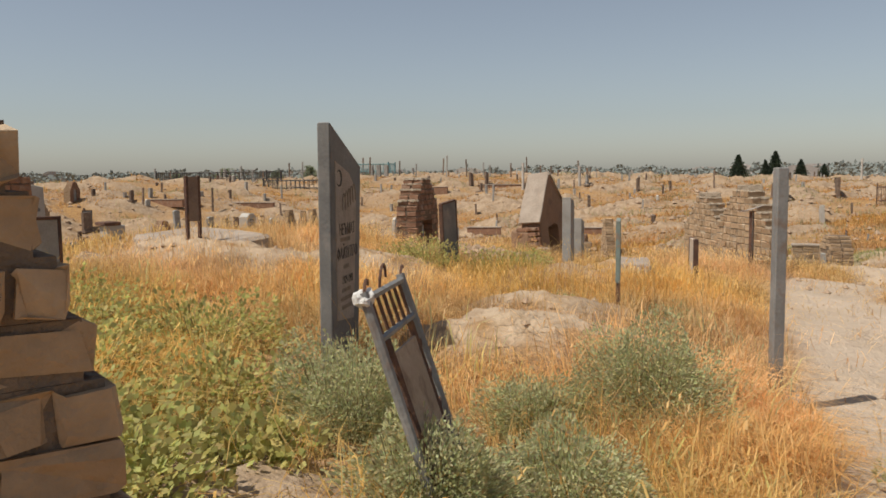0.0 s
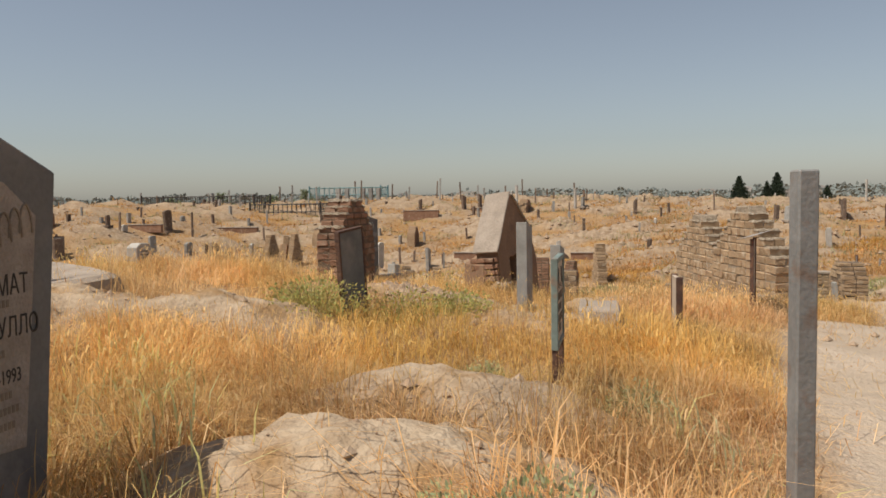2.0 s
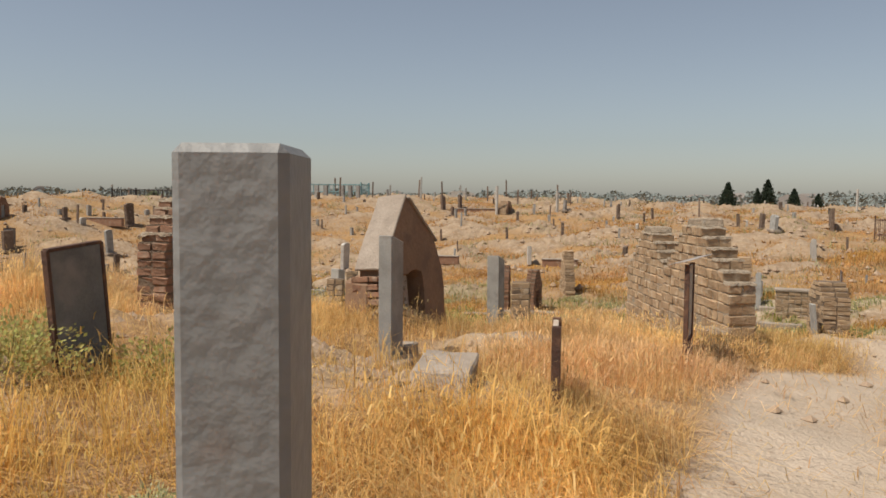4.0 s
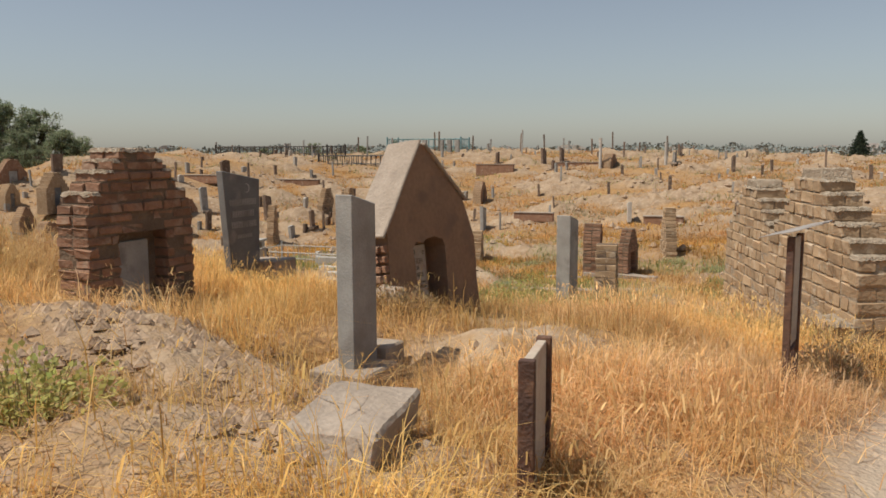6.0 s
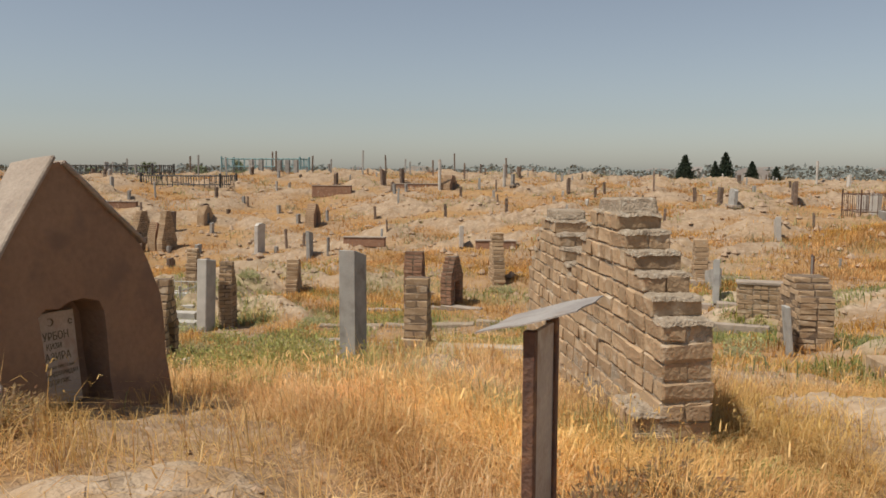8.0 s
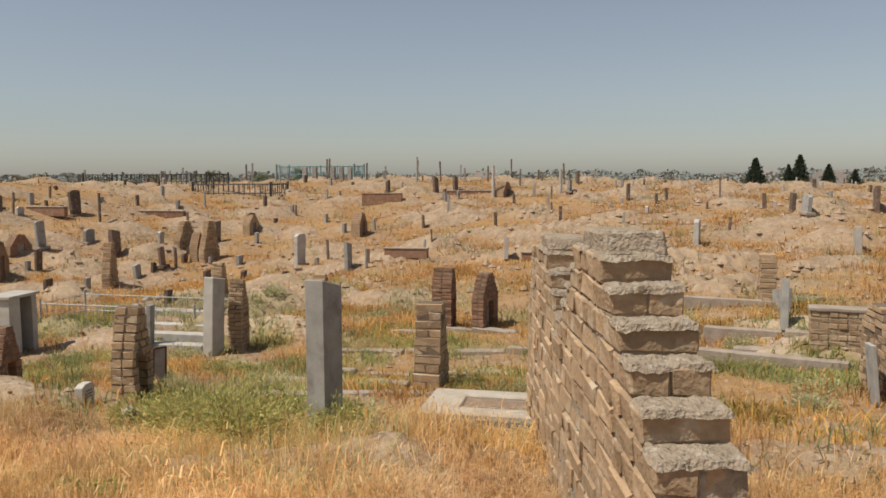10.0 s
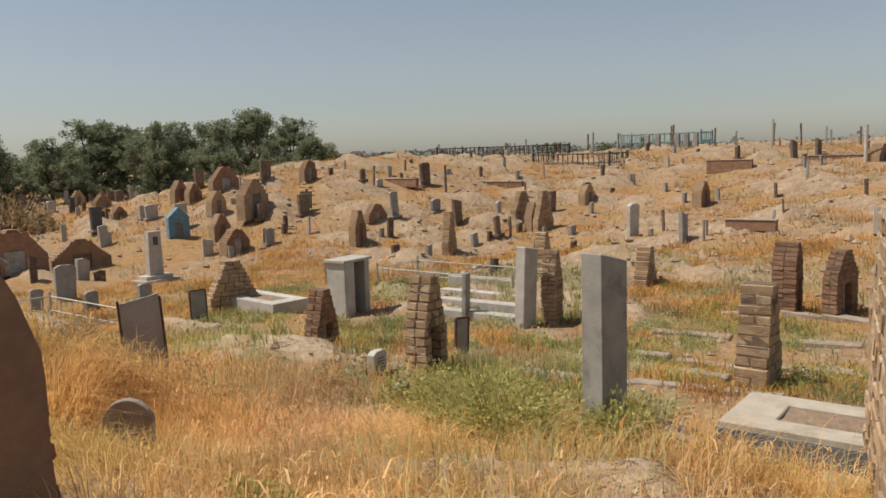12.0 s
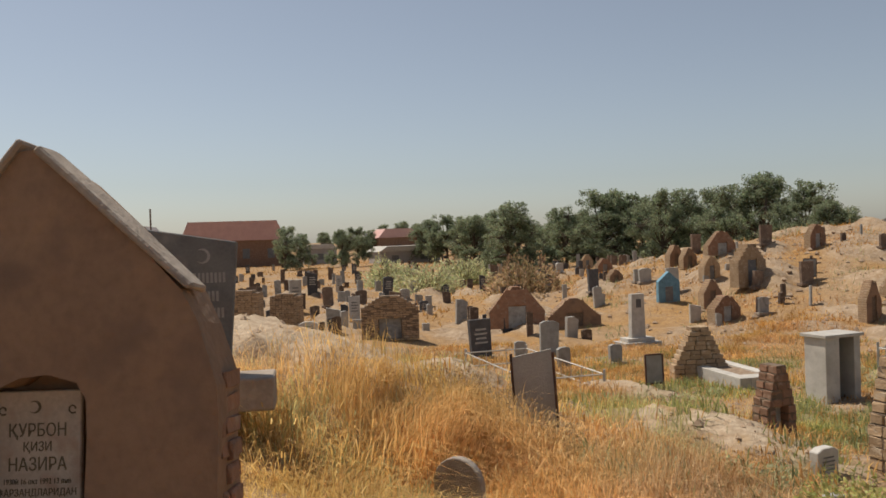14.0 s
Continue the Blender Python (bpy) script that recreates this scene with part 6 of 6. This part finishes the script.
blades("grass_ears", _heads, 0.05, 0.007, 3, DRY_GRASS, "pale ears of dry wild barley", ((1.2, 1.2, 1.15), (1.05, 0.95, 0.8)), spread=1.0)
blades("trampled_straw", scatter(4, 300000, -5.5, 5.5, 0.2, 17.0, lambda x, y: np.clip(thick(x, y), 0.04, 1) * clear_of_eye(x, y)), 0.14, 0.004, 4, DRY_GRASS, "flattened golden straw", STRAW, spread=1.8)
ORANGE = ((1.05, 0.93, 0.72), (0.9, 0.74, 0.52), (1.12, 1.05, 0.92))
blades("dry_clump", scatter(11, 60000, -0.6, 1.3, 3.0, 4.7, lambda x, y: np.exp(-(((x - 0.5) / 0.5) ** 2 + ((y - 3.75) / 0.45) ** 2)) * np.clip((trail_distance(x, y) - 0.4) * 3, 0, 1)), 0.3, 0.004, 11, DRY_GRASS, "tangled orange clump of dry grass", ORANGE, spread=1.0)
blades("dry_clump", scatter(12, 50000, -6.2, -2.6, 12.6, 15.4, lambda x, y: np.exp(-(((x + 3.8) / 0.9) ** 2 + ((y - 14.7) / 0.8) ** 2))), 0.34, 0.005, 12, DRY_GRASS, "tall tangled clump of dry weeds", ORANGE, spread=0.8)
blades("hollow_grass", scatter(5, 260000, -26, 14, 15, 38, lambda x, y: np.clip((patches(x, y, 0.9, 0.3) - 0.36) * 2.5, 0.12, 1) * np.clip(1.05 - mound_shape(x, y) * 5, 0.05, 1)), 0.2, 0.014, 5, DRY_GRASS, "dry grass between graves in the hollow", ((0.82, 0.66, 0.48), (0.66, 0.48, 0.3), (0.95, 0.85, 0.7)), spread=0.7)
blades("outer_grass", scatter(13, 260000, -18, 16, -12, 17, lambda x, y: np.clip((np.abs(x) - 3.2) / 2.2 + np.clip(1.5 - y, 0, 1), 0, 1) * np.clip((patches(x, y, 1.3, 0.4) - 0.2) * 2, 0.08, 1) * np.clip((trail_distance(x, y) - 0.5) * 2.5, 0, 1) * np.clip(1.05 - mound_shape(x, y) * 6, 0.05, 1) * (np.hypot(x, y) > 1.2) * np.clip(np.hypot((x + 5.9) / 2.0, (y - 13.9) / 1.3) - 0.7, 0.04, 1)), 0.22, 0.008, 13, DRY_GRASS, "dry grass spreading over the ridge sides", STRAW, spread=0.9)
blades("olive_weeds", scatter(14, 60000, -9, 2.5, 12.5, 22, lambda x, y: np.clip((patches(x, y, 1.7, 2.9) - 0.5) * 3, 0, 1) * np.clip(1.05 - mound_shape(x, y) * 5, 0.05, 1)), 0.24, 0.007, 14, GREY_LEAF, "olive weeds among dry grass on the slope", ((1.0, 0.95, 0.8), (0.8, 0.8, 0.7), (1.2, 1.05, 0.8)), spread=0.6)
blades("hill_weeds", scatter(15, 90000, -45, 30, 28, 80, lambda x, y: np.clip((patches(x, y, 0.9, 4.1) - 0.58) * 4, 0, 1)), 0.28, 0.035, 15, GREY_LEAF, "grey-green weeds on the far hill", ((0.75, 0.7, 0.6), (0.6, 0.6, 0.5)), 1, spread=0.7)
blades("green_grass", scatter(6, 150000, -22, 12, 15.5, 33, lambda x, y: greenness(x, y)), 0.2, 0.014, 6, GREEN_LEAF, "green weeds in the hollow", ((0.55, 0.62, 0.6), (0.42, 0.5, 0.5), (0.75, 0.75, 0.6)), spread=0.8)
blades("ridge_green", scatter(7, 14000, -4.5, 1.2, 1.0, 6.0, lambda x, y: np.clip((patches(x, y, 1.9, 3.0) - 0.4) * 2, 0, 1) * thick(x, y)), 0.24, 0.008, 7, GREY_LEAF, "green shoots among dry grass", ((1.1, 1.15, 1.0), (1.3, 1.2, 0.8)), spread=0.5)
blades("hill_grass", scatter(8, 320000, -60, 45, 32, 95, lambda x, y: np.clip((patches(x, y, 0.55, 0.9) - 0.36) * 3, 0.12, 1) * np.clip(1.05 - mound_shape(x, y) * 4, 0.05, 1)), 0.2, 0.04, 8, DRY_GRASS, "dry grass over the far hill", ((0.74, 0.53, 0.36), (0.6, 0.4, 0.24), (0.8, 0.64, 0.46)), 1, spread=0.8)
blades("plain_grass", scatter(9, 60000, -190, -35, -10, 110, lambda x, y: np.clip((patches(x, y, 0.3, 0.9) - 0.35) * 3, 0.05, 1)), 0.35, 0.1, 9, DRY_GRASS, "dry grass between graves of the plain", ((0.72, 0.58, 0.42), (0.6, 0.46, 0.32)), 1, spread=0.8)


def clods():
    """Loose clods and stones on the bare mounds."""
    g = np.random.default_rng(21)
    n = 6500
    x, y = g.uniform(-7, 4.5, n), g.uniform(1, 17, n)
    k = (mound_shape(x, y) > 0.05) | (g.random(n) < 0.10) | (np.hypot((x + 0.95) / 1.3, (y - 9.3) / 0.9) < 1)
    x, y = x[k], y[k]
    s = 0.008 + 0.045 * g.random(len(x)) ** 4
    rx, ry = g.normal(-0.95, 0.75, 2600), g.normal(9.35, 0.5, 2600)
    x, y, s = np.concatenate([x, rx]), np.concatenate([y, ry]), np.concatenate([s, 0.01 + 0.05 * g.random(2600) ** 3])
    hx, hy = g.uniform(-15, 8, 9000), g.uniform(15, 33, 9000)
    fx, fy = g.uniform(-45, 30, 12000), g.uniform(30, 85, 12000)
    s = np.concatenate([s, 0.012 + 0.07 * g.random(9000) ** 4, 0.03 + 0.16 * g.random(12000) ** 4])
    x, y = np.concatenate([x, hx, fx]), np.concatenate([y, hy, fy])
    z = ground_height(x, y)
    bm_v, faces = [], []
    unit = np.array([(1, 0, 0), (-1, 0, 0), (0, 1, 0), (0, -1, 0), (0, 0, 0.8), (0, 0, -0.8)], float)
    tri = [(0, 2, 4), (2, 1, 4), (1, 3, 4), (3, 0, 4), (2, 0, 5), (1, 2, 5), (3, 1, 5), (0, 3, 5)]
    for i in range(len(x)):
        v = unit * s[i] * g.uniform(0.6, 1.3, (6, 3)) + (x[i], y[i], z[i] + s[i] * 0.2)
        faces += [tuple(6 * i + q for q in f) for f in tri]
        bm_v += v.tolist()
    me = bpy.data.meshes.new("earth_clods")
    me.from_pydata(bm_v, [], faces)
    me.materials.append(CLOD)
    tagged(new("earth_clods", me), "loose clods and pebbles of dry clay", "clods", kind="stuff")


CLOD = material("clods", (0.42, 0.31, 0.215), (0.33, 0.235, 0.16), 8, 0.95, bump=0.5)
clods()


# ---- distance ----
def house(x, y, w, d, h, roof, rh, turn, label, wall=WALL_FAR):
    t = thing("house", x, y, label, "house", turn=turn, z=-3.3, group="far houses")
    bm = bmesh.new()
    box(bm, 0, 0, 0, d, w, h, 0)
    body = part("wall", bm, wall, t)
    bm = bmesh.new()
    prism(bm, [(-w / 2 - 0.4, h), (w / 2 + 0.4, h), (w / 2 - 1.0, h + rh), (-w / 2 + 1.0, h + rh)], -d / 2 - 0.4, d / 2 + 0.4, 0)
    part("roof", bm, roof, t)
    n = max(1, int(w / 4))
    for k in range(n):
        bm = bmesh.new()
        box(bm, d / 2, -w / 2 + w * (k + 0.5) / n, h * 0.35, 0.1, 1.2, h * 0.35, 0)
        part("window", bm, SLATE, t)
    return t


def bearing_place(deg, d):
    return 1.8 - d * math.sin(radians(deg)), 12.9 + d * math.cos(radians(deg))


x, y = bearing_place(88.6, 150)
house(x, y, 17, 10, 4.9, RED_ROOF, 3.4, -4, "long house with faded red hipped roof", BRICK_RED)
x, y = bearing_place(95.5, 150)
house(x, y, 10, 8, 6.0, WALL_FAR, 1.8, -8, "pale-roofed house behind trees")
x, y = bearing_place(77, 140)
house(x, y, 10, 8, 2.2, PALE, 0.9, 4, "low shed with bright pale roof")
x, y = bearing_place(77.6, 150)
house(x, y, 7, 6, 4.6, RED_ROOF, 1.6, 4, "small house with dark red pyramid roof", BRICK_RED)
x, y = bearing_place(83.0, 150)
house(x, y, 6, 6, 3.0, PALE, 0.8, 4, "small pale house among trees")
t = thing("utility_pole", *bearing_place(94, 120), "tall thin utility pole among far trees", "pole", z=-3.2)
bm = bmesh.new()
bar(bm, (0, 0, 0), (0, 0, 9.5), 0.12, 6)
part("shaft", bm, BROWN, t)


def town():
    r = random.Random(31)
    for k in range(70):
        a, d = radians(r.uniform(-50, 62)), r.uniform(420, 900)
        w, h = r.uniform(8, 26), r.uniform(3.5, 7)
        bm = bmesh.new()
        prism(bm, [(-w / 2, 0), (w / 2, 0), (w / 2, h), (w / 4, h + 1.6), (-w / 4, h + 1.6), (-w / 2, h)], -4, 4, 0)
        t = thing("town_house", -d * math.sin(a), d * math.cos(a), "pale low house of the far town", "house", turn=math.degrees(a) - 90, z=-3.1, group="far town houses")
        part("body", bm, r.choice((WALL_FAR, PALE, WALL_FAR)), t)
    g = np.random.default_rng(32)
    n = 90000
    a = np.radians(g.uniform(-60, 80, n))
    d = g.uniform(430, 1000, n)
    clump = 0.35 + 0.65 * (np.sin(a * 90 + np.sin(a * 37) * 3) * 0.5 + 0.5)
    z = -3 + g.random(n) ** 0.9 * (3.0 + 4.0 * clump)
    pts = np.stack([-d * np.sin(a), d * np.cos(a), z], 1)
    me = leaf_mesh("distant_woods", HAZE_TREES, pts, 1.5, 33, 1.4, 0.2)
    tagged(new("distant_woods", me), "line of distant trees on the horizon, haze put into their colour", "woods", kind="stuff")


town()
